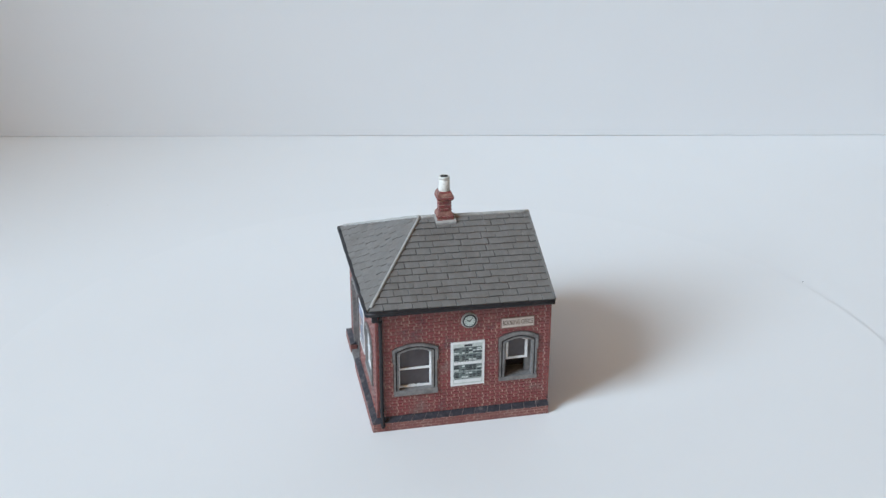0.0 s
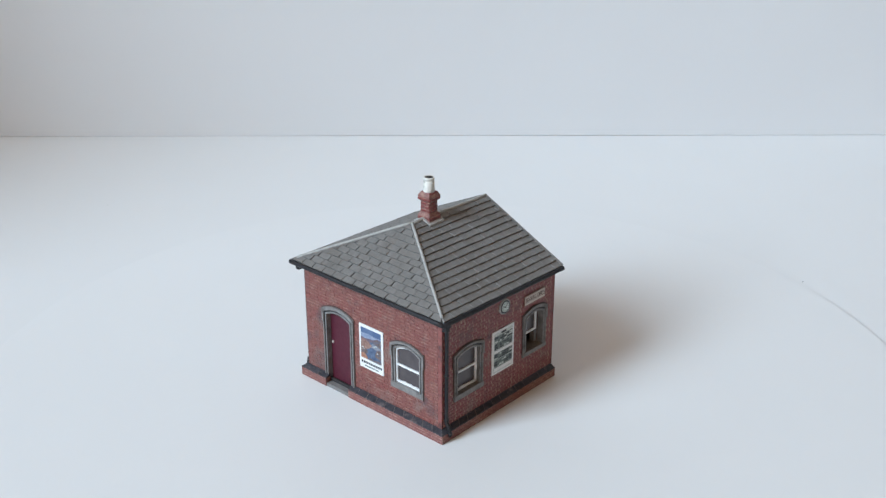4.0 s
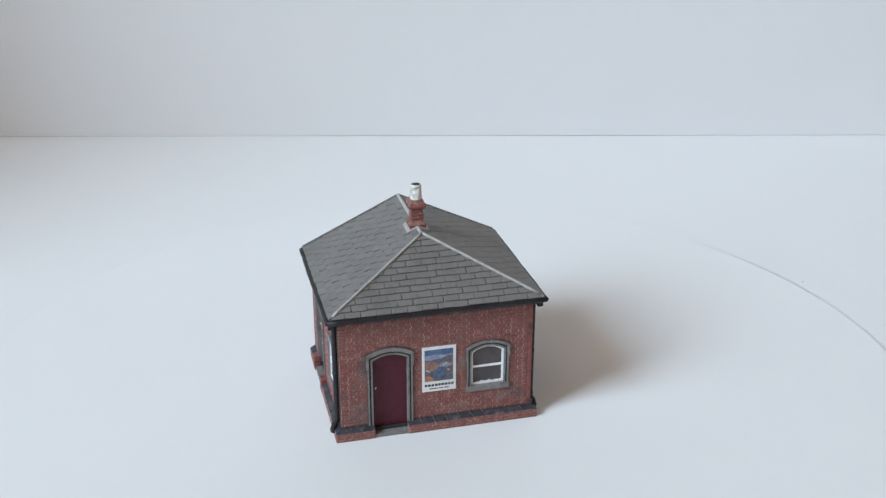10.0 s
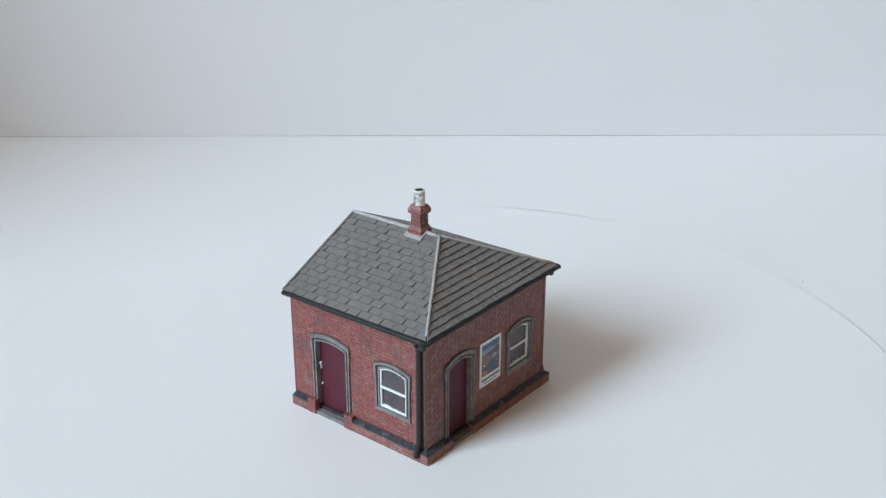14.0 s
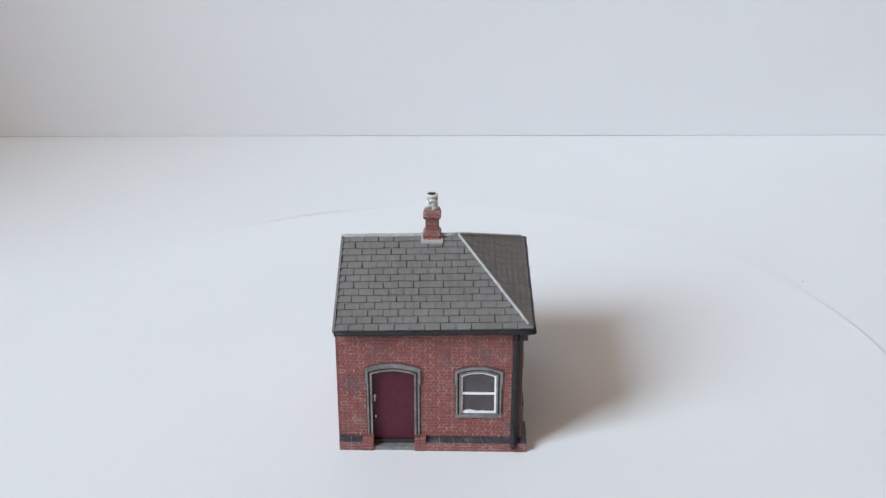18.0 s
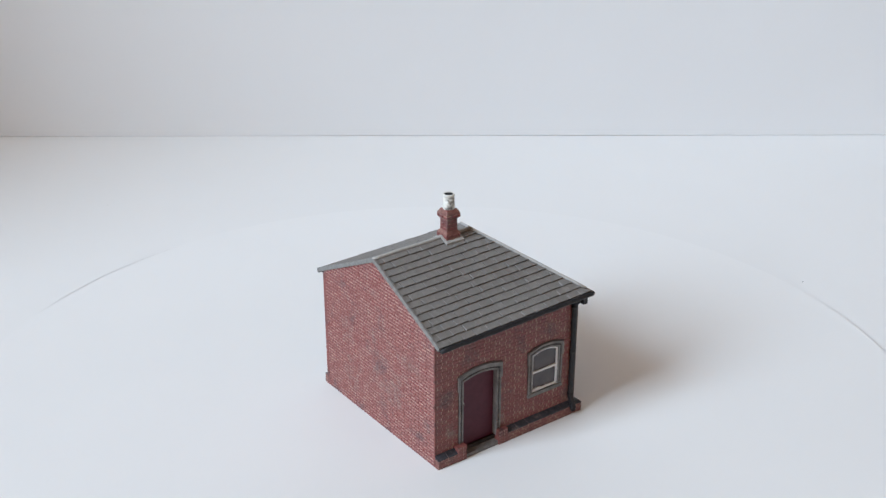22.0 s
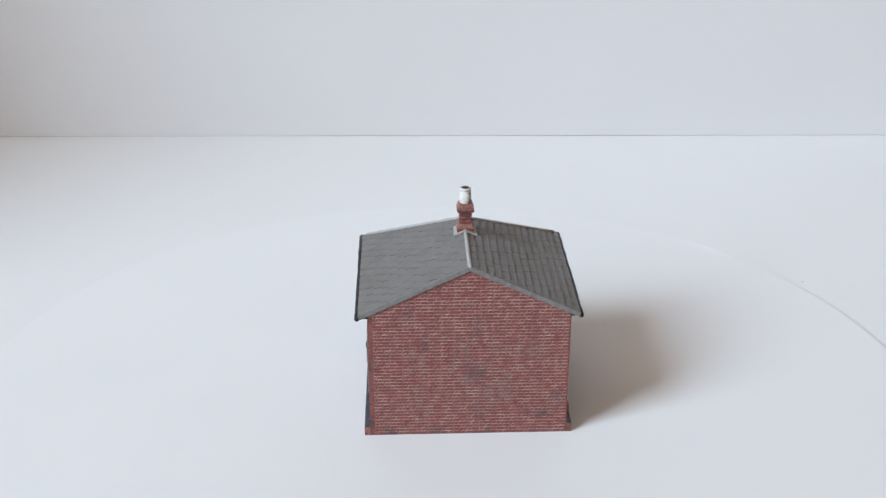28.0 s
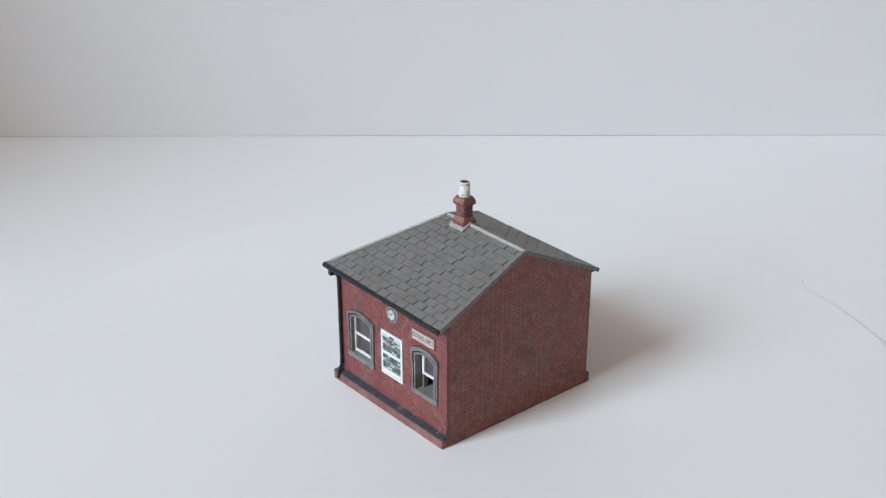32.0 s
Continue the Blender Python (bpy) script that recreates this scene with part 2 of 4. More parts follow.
def box(bm, x0, x1, y0, y1, z0, z1, F=None):
    """A box between two corners; F maps its coordinates."""
    F = F or (lambda a, b, c: (a, b, c))
    v = [bm.verts.new(F(x, y, z)) for x in (x0, x1) for y in (y0, y1) for z in (z0, z1)]
    for f in ((0, 1, 3, 2), (4, 6, 7, 5), (0, 4, 5, 1), (2, 3, 7, 6), (0, 2, 6, 4), (1, 5, 7, 3)):
        bm.faces.new([v[i] for i in f])


def soften(bm, width, segments=2, angle=30, worn=False):
    edges = [e for e in bm.edges if len(e.link_faces) == 2 and e.calc_face_angle(0) > radians(angle)]
    made = bmesh.ops.bevel(bm, geom=edges, offset=width, segments=segments, affect="EDGES", profile=0.6)
    for f in made["faces"] if worn else ():
        f.material_index = 1


def prism(bm, F, outline, d0, d1):
    a = [bm.verts.new(F(s, z, d0)) for s, z in outline]
    b = [bm.verts.new(F(s, z, d1)) for s, z in outline]
    bm.faces.new(a), bm.faces.new(b)
    n = len(a)
    for i in range(n):
        bm.faces.new((a[i], a[(i + 1) % n], b[(i + 1) % n], b[i]))


def band(bm, F, inner, outer, d0, d1):
    """A strip between two open outlines, with depth."""
    rows = [[bm.verts.new(F(s, z, d)) for s, z in line] for line, d in ((inner, d0), (inner, d1), (outer, d1), (outer, d0))]
    n = len(inner)
    for k in range(4):
        p, q = rows[k], rows[(k + 1) % 4]
        for i in range(n - 1):
            bm.faces.new((p[i], p[i + 1], q[i + 1], q[i]))
    bm.faces.new([r[0] for r in rows]), bm.faces.new([r[-1] for r in rows])


def tube(bm, points, r, n=8, r1=None, wobble=0.0):
    """A round bar along points."""
    pts = [Vector(p) for p in points]
    rings = []
    for i, p in enumerate(pts):
        d = (pts[min(i + 1, len(pts) - 1)] - pts[max(i - 1, 0)]).normalized()
        side = d.cross(Vector((0.31, 0.17, 0.93)) if abs(d.z) < 0.9 else Vector((1, 0.1, 0))).normalized()
        up = side.cross(d)
        f = i / max(1, len(pts) - 1)
        rr = (r if r1 is None else r + (r1 - r) * f) * (1 + wobble * random.uniform(-1, 1))
        rings.append([bm.verts.new(p + rr * (math.cos(a) * side + math.sin(a) * up)) for a in [2 * math.pi * k / n for k in range(n)]])
    for a, b in zip(rings, rings[1:]):
        for k in range(n):
            bm.faces.new((a[k], a[(k + 1) % n], b[(k + 1) % n], b[k]))
    bm.faces.new(rings[0]), bm.faces.new(rings[-1])


def lathe(bm, profile, cx, cy, n=24):
    rings = [[bm.verts.new((cx + r * math.cos(2 * math.pi * k / n), cy + r * math.sin(2 * math.pi * k / n), z)) for k in range(n)] for r, z in profile]
    for a, b in zip(rings, rings[1:]):
        for k in range(n):
            bm.faces.new((a[k], a[(k + 1) % n], b[(k + 1) % n], b[k]))
    bm.faces.new(rings[0]), bm.faces.new(rings[-1])


def smooth(ob):
    for p in ob.data.polygons:
        p.use_smooth = True
    return ob


# ---- the room, the table and the boards ----
# unseen room added round the set; its tan paint warms the bounced light
def room():
    x0, x1, y0, y1, z0, z1, th = WINDOW_X, 2.3, -2.4, 2.0, -0.75, 2.75, 0.1

    def slab(name, a, b, label, mat=ROOM_PAINT):
        bm = bmesh.new()
        box(bm, a[0], b[0], a[1], b[1], a[2], b[2])
        tagged(new(name, mesh_of(name, bm, mat)), label, "room", kind="structure")

    slab("floor", (x0 - th, y0 - th, z0 - th), (x1 + th, y1 + th, z0), "brown room floor under the table", ROOM_FLOOR)
    slab("ceiling", (x0 - th, y0 - th, z1), (x1 + th, y1 + th, z1 + th), "plain tan room ceiling")
    slab("wall_east", (x1, y0, z0), (x1 + th, y1, z1), "unseen taupe wall added to dim the bounced light", ROOM_TAUPE)
    slab("wall_north", (x0, y1, z0), (x1, y1 + th, z1), "plain tan room wall")
    slab("wall_south", (x0, y0 - th, z0), (x1, y0, z1), "plain tan room wall")
    bm = bmesh.new()
    box(bm, x0 - th, x0, y0, WINDOW_Y0, z0, z1)
    box(bm, x0 - th, x0, WINDOW_Y1, y1, z0, z1)
    box(bm, x0 - th, x0, WINDOW_Y0, WINDOW_Y1, z0, WINDOW_Z0)
    box(bm, x0 - th, x0, WINDOW_Y0, WINDOW_Y1, WINDOW_Z1, z1)
    tagged(new("wall_west", mesh_of("wall_west", bm, ROOM_PAINT)), "plain tan room wall with a window opening", "room", kind="structure")


TABLE_Z = -0.85


def table():
    """White board on which everything stands, one sheet with a faint unevenness, and its table below."""
    bm = bmesh.new()
    n = 40
    grid = [[bm.verts.new(((-560 + 1120 * i / n), (-440 + 880 * j / n),
                           TABLE_Z + 0.02 * noise.noise(Vector((i * 0.23, j * 0.23, 3.1))) - 0.02)) for j in range(n + 1)] for i in range(n + 1)]
    for i in range(n):
        for j in range(n):
            bm.faces.new((grid[i][j], grid[i + 1][j], grid[i + 1][j + 1], grid[i][j + 1]))
    bmesh.ops.scale(bm, vec=(MM, MM, MM), verts=bm.verts)
    ob = smooth(new("table_board", mesh_of("table_board", bm, TABLE_WHITE)))
    tagged(ob, "large smooth white board lying flat as a table top", "board", kind="structure")
    bm = bmesh.new()
    box(bm, -0.56, 0.56, -0.44, 0.44, -0.04, -0.0016)
    for x in (-0.55, 0.5):
        for y in (-0.4, 0.35):
            box(bm, x, x + 0.05, y, y + 0.05, -0.75, -0.04)
    tagged(new("table", mesh_of("table", bm, ROOM_FLOOR)), "plain table under the white board", "table", kind="structure")


def backboard():
    """Upright white board behind the turntable; its lower edge is a little uneven."""
    bm = bmesh.new()
    n = 60
    for s in range(n):
        xa, xb = -526 + 1052 * s / n, -526 + 1052 * (s + 1) / n
        lift = [0.14 + 0.2 * noise.noise(Vector((x * 0.013, 7.7, 0))) for x in (xa, xb)]
        va = [bm.verts.new((xa, y, z)) for y, z in ((0, TABLE_Z + lift[0]), (5, TABLE_Z + lift[0]), (5, 420), (0, 420))]
        vb = [bm.verts.new((xb, y, z)) for y, z in ((0, TABLE_Z + lift[1]), (5, TABLE_Z + lift[1]), (5, 420), (0, 420))]
        for k in range(4):
            bm.faces.new((va[k], va[(k + 1) % 4], vb[(k + 1) % 4], vb[k]))
        if s in (0, n - 1):
            bm.faces.new(va if s == 0 else vb)
    bmesh.ops.remove_doubles(bm, verts=bm.verts, dist=0.001)
    bmesh.ops.scale(bm, vec=(MM, MM, MM), verts=bm.verts)
    ob = new("backdrop", mesh_of("backdrop", bm, BACK_WHITE))
    ob.matrix_world = pose(0, 242.0 * MM, 0, 0, 0, 0.2)
    tagged(ob, "upright smooth white board standing behind the turntable", "board", kind="structure")


def shade_board():
    """An unseen white board, added out of view to shade the left of the set."""
    bm = bmesh.new()
    box(bm, -4, 0, -345, -1, TABLE_Z + 0.2, 420)
    soften(bm, 0.4, 1)
    bmesh.ops.scale(bm, vec=(MM, MM, MM), verts=bm.verts)
    ob = new("shade_board", mesh_of("shade_board", bm, BACK_WHITE))
    ob.matrix_world = pose(-522 * MM, 241 * MM, 0, 0, 0, 0)
    tagged(ob, "unseen white board added to shade the left", "board", kind="structure")


def speck(x, y, r, mat, label):
    bm = bmesh.new()
    n = 7
    top = bm.verts.new((x, y, TABLE_Z + 0.25))
    ring = [bm.verts.new((x + r * random.uniform(0.6, 1.3) * math.cos(k * 6.283 / n), y + r * 0.8 * random.uniform(0.6, 1.3) * math.sin(k * 6.283 / n), TABLE_Z - 0.1)) for k in range(n)]
    for k in range(n):
        bm.faces.new((ring[k], ring[(k + 1) % n], top))
    bm.faces.new(ring)
    bmesh.ops.scale(bm, vec=(MM, MM, MM), verts=bm.verts)
    tagged(new("speck", mesh_of("speck", bm, mat)), label, "speck")


DISC_R, DISC_OFF = 147.8, (1.7, 0.8)


def turntable():
    """Thin round card on the turntable, its rim lifting a little here and there."""
    root = thing("turntable_disc", "thin round white card disc lying on the white board", "turntable")
    bm = bmesh.new()
    n, radii = 180, (0, 40, 80, 115, 135, 142, DISC_R - 1.5, DISC_R - 0.8, DISC_R - 0.12, DISC_R - 0.1, DISC_R)
    lifted = lambda a: 0.1 * math.exp(-((math.degrees(a) - 302) / 8) ** 2) + 0.5 * math.exp(-((math.degrees(a) - 146) / 4) ** 2)
    rings = []
    for r in radii[1:]:
        ring = []
        for k in range(n):
            a = 2 * math.pi * k / n
            w = max(0, (r - 115) / 35) ** 2
            curl = max(0.0, (r - DISC_R + 5) / 5) ** 2
            z = curl * lifted(a) + w * (0.07 * noise.noise(Vector((2.2 * math.cos(a), 2.2 * math.sin(a), 5))) - 0.05)
            rr = r + (0.3 * noise.noise(Vector((3 * math.cos(a), 3 * math.sin(a), 1))) if r == DISC_R else 0)
            ring.append(bm.verts.new((DISC_OFF[0] + rr * math.cos(a), DISC_OFF[1] + rr * math.sin(a), z - (0.04 if r == DISC_R else 0))))
        rings.append(ring)
    c = bm.verts.new((*DISC_OFF, 0))
    for k in range(n):
        bm.faces.new((c, rings[0][k], rings[0][(k + 1) % n]))
        for a, b in zip(rings, rings[1:]):
            bm.faces.new((a[k], b[k], b[(k + 1) % n], a[(k + 1) % n]))
    edge = [v.co.copy() for v in rings[-1]]
    card = smooth(part("card", bm, CARD, root))
    for p in card.data.polygons:      # the rounded rim keeps its crease
        if math.hypot(p.center[0] - DISC_OFF[0] * MM, p.center[1] - DISC_OFF[1] * MM) > (DISC_R - 0.1) * MM:
            p.use_smooth = False
    bm = bmesh.new()
    up = [bm.verts.new(p) for p in edge]
    dn = [bm.verts.new((p.x, p.y, p.z - 0.95)) for p in edge]
    for k in range(n):
        bm.faces.new((up[k], dn[k], dn[(k + 1) % n], up[(k + 1) % n]))
    smooth(part("cut_edge", bm, CARD_EDGE_SHADED, root, "cut edge of the card, coloured dark as in shade"))
    for a0, a1, wide in ((290, 317, 0.45),):      # grey stretches of the rim
        bm = bmesh.new()
        pairs = []
        for k in range(25):
            a, w = radians(a0 + (a1 - a0) * k / 24), wide * math.sin(math.pi * (k + 0.3) / 24.6) ** 0.6
            h = 0.9 * lifted(a % (2 * math.pi)) + 0.86 * (0.07 * noise.noise(Vector((2.2 * math.cos(a), 2.2 * math.sin(a), 5))) - 0.05) + 0.012
            w *= 1 + 0.35 * noise.noise(Vector((k * 0.7, a0, 0)))
            pairs.append([bm.verts.new((DISC_OFF[0] + r * math.cos(a), DISC_OFF[1] + r * math.sin(a), h)) for r in (DISC_R - 0.35 - w, DISC_R - 0.35)])
        for p, q in zip(pairs, pairs[1:]):
            bm.faces.new((p[0], p[1], q[1], q[0]))
        bmesh.ops.solidify(bm, geom=bm.faces[:], thickness=0.03)
        part("rim_mark", bm, RIM_GREY, root, "thin grey mark along the rim")
    return root


FOOT = -0.9        # underside of the model, below its nominal base line


# ---- the model booking office, in millimetres about the middle of its base ----
WALL_A, WALL_B, WALL_C, WALL_D = 28.1, 24.25, 28.1, 26.7      # distance of each wall face from the middle
EAVE_Z, RIDGE_Z, APEX_U = 37.9, 52.5, -6.2
ROOF_V, ROOF_B, ROOF_D = 30.7, 26.5, 27.25
SAG = 0.024        # the roof sinks a little towards the gable
face_a = lambda s, z, d: (s, -WALL_A - d, z)
face_b = lambda s, z, d: (-WALL_B - d, -s, z)
face_c = lambda s, z, d: (-s, WALL_C + d, z)
face_d = lambda s, z, d: (WALL_D + d, s, z)


def arch(s0, s1, spring, apex, n=14):
    m, h = (s0 + s1) / 2, (s1 - s0) / 2
    return [(m - h + 2 * h * k / n, spring + (apex - spring) * (1 - ((2 * k / n) - 1) ** 2)) for k in range(n + 1)]


def outline(o, grow, base=None):
    s0, s1, zb, spring, apex = o
    b = zb if base is None else base
    return [(s0 - grow, b)] + arch(s0 - grow, s1 + grow, spring + grow * 0.8, apex + grow) + [(s1 + grow, b)]


def top_at(o, s, grow=0.0):
    s0, s1, zb, spring, apex = o
    m, h = (s0 + s1) / 2, (s1 - s0) / 2 + grow
    k = (s - m) / h
    return spring + grow * 0.8 + (apex + grow - spring - grow * 0.8) * (1 - k * k)


# openings: from, to along the face, foot, spring and apex
A_WINDOW, A_TICKET = (-17.8, -8.2, 11.5, 23.2, 24.5), (13.2, 21.4, 12.5, 23.5, 24.8)
B_DOOR, B_WINDOW = (-18.7, -8.6, 0.2, 23.6, 25.1), (10.2, 19.8, 11.6, 22.6, 24.2)
C_DOOR, C_WINDOW = (-17.2, -5.5, 0.2, 23.0, 24.1), (7.5, 17.2, 10.7, 22.8, 23.9)
SPANS = {"a": (-WALL_B, WALL_D), "b": (-WALL_C, WALL_A), "c": (-WALL_D, WALL_B), "d": (-WALL_A, WALL_C)}
GABLE_TOP, GABLE_FALL = 51.2, (RIDGE_Z - EAVE_Z) / ROOF_V


def wall(letter, F, openings, house):
    bm = bmesh.new()
    s0, s1 = SPANS[letter]
    if letter in "bd":      # these two butt between the others
        s0, s1 = s0 + 2.2, s1 - 2.2
    else:
        s0, s1 = s0 + 0.02, s1 - 0.02
    thick, top = 2.2, 36.6
    if letter == "d":
        s0, s1 = SPANS["d"][0] + 0.02, SPANS["d"][1] - 0.02
        prism(bm, F, [(s0, FOOT), (s1, FOOT), (s1, 37.6), (0, GABLE_TOP), (s0, 37.6)], 0, -thick)
    else:
        if letter in "ac":
            s0, s1 = (s0, s1 - thick) if letter == "a" else (s0 + thick, s1)
        cuts = [s0, s1]
        for o in openings:
            a, b = o[0] - 0.4, o[1] + 0.4
            cuts += [a + (b - a) * k / 10 for k in range(11)]
        cuts.sort()
        for a, b in zip(cuts, cuts[1:]):
            m = (a + b) / 2
            hole = next((o for o in openings if o[0] - 0.4 < m < o[1] + 0.4), None)
            if hole is None:
                box(bm, a, b, FOOT, top, -thick, 0, F)
            else:
                if hole[2] > 3:
                    box(bm, a, b, FOOT, hole[2] - 0.3, -thick, 0, F)
                box(bm, a, b, top_at(hole, m, 0.4) + 0.1, top, -thick, 0, F)
    bmesh.ops.remove_doubles(bm, verts=bm.verts, dist=0.001)
    return part("wall", bm, {"a": MORTAR_DULL, "d": MORTAR_PALE}.get(letter, MORTAR), house, "red painted brick wall with pale mortar lines")


def courses(letter, openings, z0, z1):
    """Brick rectangles of one face: along, foot, length, height."""
    out = []
    rows = int((z1 - z0) / 1.02)
    s0, s1 = SPANS[letter]
    rnd = random.Random("bricks" + letter)
    joint, tall = {"a": (0.2, 0.87), "d": (0.19, 0.82)}.get(letter, (0.22, 0.84))
    for r in range(rows):
        z = z0 + r * 1.02
        zm = z + 0.5
        a0, a1 = s0 + 0.05, s1 - 0.05
        if letter == "d":
            a0 += 1.15
        elif letter in "bc":
            a1 -= 1.15
        if letter == "d" and zm > 36.1:
            lim = (GABLE_TOP + 0.2 - zm) / GABLE_FALL
            a0, a1 = max(a0, -lim), min(a1, lim)
            if a1 - a0 < 1:
                break
        gone = []
        for o in openings:
            if o[2] - 1.6 < zm and zm < o[4] + 1.7:
                k = [s for s in [o[0] - 1.7 + (o[1] - o[0] + 3.4) * q / 60 for q in range(61)] if zm < top_at(o, s, 1.5)]
                if k:
                    gone.append((min(k), max(k)))
        x = s0 + 0.05 - (0 if r % 2 else 1.6)
        q = 0
        while x < a1:
            ln = 2.16 if q % 2 == 0 else 1.06
            b0, b1 = max(x, a0), min(x + ln, a1)
            for g0, g1 in gone:
                if b0 < g1 and b1 > g0:
                    if b0 < g0:
                        b1 = g0
                    elif b1 > g1:
                        b0 = g1
                    else:
                        b1 = b0
            if b1 - b0 > 0.35:
                out.append((b0, z + rnd.uniform(-0.012, 0.012), b1 - b0 - 0.02, tall + rnd.uniform(-0.02, 0.02)))
            x += ln + joint
            q += 1
    return out


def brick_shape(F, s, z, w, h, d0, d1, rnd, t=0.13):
    """A bevelled brick: eight corners, the front smaller than the back, its top edge rounded off most, its left bevel
    widened to show the lit-edge colour.
    """
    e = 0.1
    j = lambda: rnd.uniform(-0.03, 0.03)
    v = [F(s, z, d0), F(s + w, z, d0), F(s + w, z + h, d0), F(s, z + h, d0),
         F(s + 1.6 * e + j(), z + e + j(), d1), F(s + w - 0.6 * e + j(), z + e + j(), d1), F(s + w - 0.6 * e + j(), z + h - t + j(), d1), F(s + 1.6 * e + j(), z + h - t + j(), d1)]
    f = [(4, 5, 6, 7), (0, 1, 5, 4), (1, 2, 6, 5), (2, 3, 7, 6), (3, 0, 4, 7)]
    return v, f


def lit_edges(ob, edge, ledge):
    """Fronts in brick paint; one upright bevel and the upper one carry paler paints, as if lit."""
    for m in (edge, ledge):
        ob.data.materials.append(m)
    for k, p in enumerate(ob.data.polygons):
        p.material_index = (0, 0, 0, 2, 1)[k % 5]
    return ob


def lay_bricks(letter, F, bricks, parent, single, depth=0.19, top=0.18, label="small red painted bricks"):
    """The bricks that 'single' picks become parts of their own, the rest one joined part."""
    rnd = random.Random("lay" + letter)
    face = BRICK_DUSTY if letter[0] in "bpk" else BRICK
    # edge and ledge: brick sides coloured as if lit from left and above
    edge, ledge = {"a": (BRICK_LIT_EDGE, face), "d": (BRICK_LIT_EDGE, BRICK_LIT_EDGE)}.get(letter, (BRICK_LIT_EDGE, BRICK_LIT_EDGE_DULL))
    verts, faces = [], []
    for s, z, w, h in bricks:
        v, f = brick_shape(F, s, z, w, h, -0.05, depth + rnd.uniform(-0.015, 0.02), rnd, top)
        if single(s, z):
            lit_edges(raw_part("brick", v, f, face, parent), edge, ledge)
        else:
            k = len(verts)
            verts += v
            faces += [tuple(i + k for i in q) for q in f]
    if verts:
        lit_edges(raw_part("bricks", verts, faces, face, parent, label, "stuff"), edge, ledge)


def surround(F, o, house, door=False, rise=0.0, drop=1.8):
    """Grey moulded surround: two bands with a groove between, a hood over the arch, a sill below."""
    base = 1.6 if door else o[2] - 0.2
    bm = bmesh.new()
    band(bm, F, outline(o, 0.0, base), outline(o, 0.52, base), -1.7, 0.42)
    band(bm, F, outline(o, 0.98, base), outline(o, 1.45, base), -0.3, 0.5)
    hood = o[3] - 2.6
    top_line = [(s, z + rise * max(0.0, min(1.0, (z - o[3]) / 1.5))) for s, z in outline(o, 1.78, hood)]
    band(bm, F, outline(o, 1.1, hood), top_line, -0.2, 0.66)
    soften(bm, 0.18, 1, 50, True)
    for v in bm.verts:
        v.co += Vector((random.uniform(-1, 1), random.uniform(-1, 1), random.uniform(-1, 1))) * 0.03
    frame_ob = part("surround", bm, GREY_TRIM, house, "moulded grey stone surround with an arched hood", worn=GREY_WORN)
    bm = bmesh.new()
    band(bm, F, outline(o, 0.48, base), outline(o, 1.14, base), -0.3, 0.12)
    part("groove", bm, GROOVE, frame_ob)
    bm = bmesh.new()
    band(bm, F, outline(o, 1.3, base), outline(o, 1.66, base), -0.3, 0.205)
    band(bm, F, outline(o, 1.6, hood - 0.2), [(s + (0.24 if s > (o[0] + o[1]) / 2 else -0.24), z + 0.24) for s, z in top_line], -0.3, 0.215)
    part("grimy_joint", bm, DARK_BROWN, frame_ob)
    if not door:
        bm = bmesh.new()
        box(bm, o[0] - 1.6, o[1] + 1.6, o[2] - drop, o[2] - 0.1, -2.1, 0.62, F)
        soften(bm, 0.22, 2, 40, True)
        for v in bm.verts:
            v.co += Vector((random.uniform(-1, 1), random.uniform(-1, 1), random.uniform(-1, 1))) * 0.05
        part("sill", bm, GREY_TRIM, frame_ob, worn=GREY_WORN)
    return frame_ob


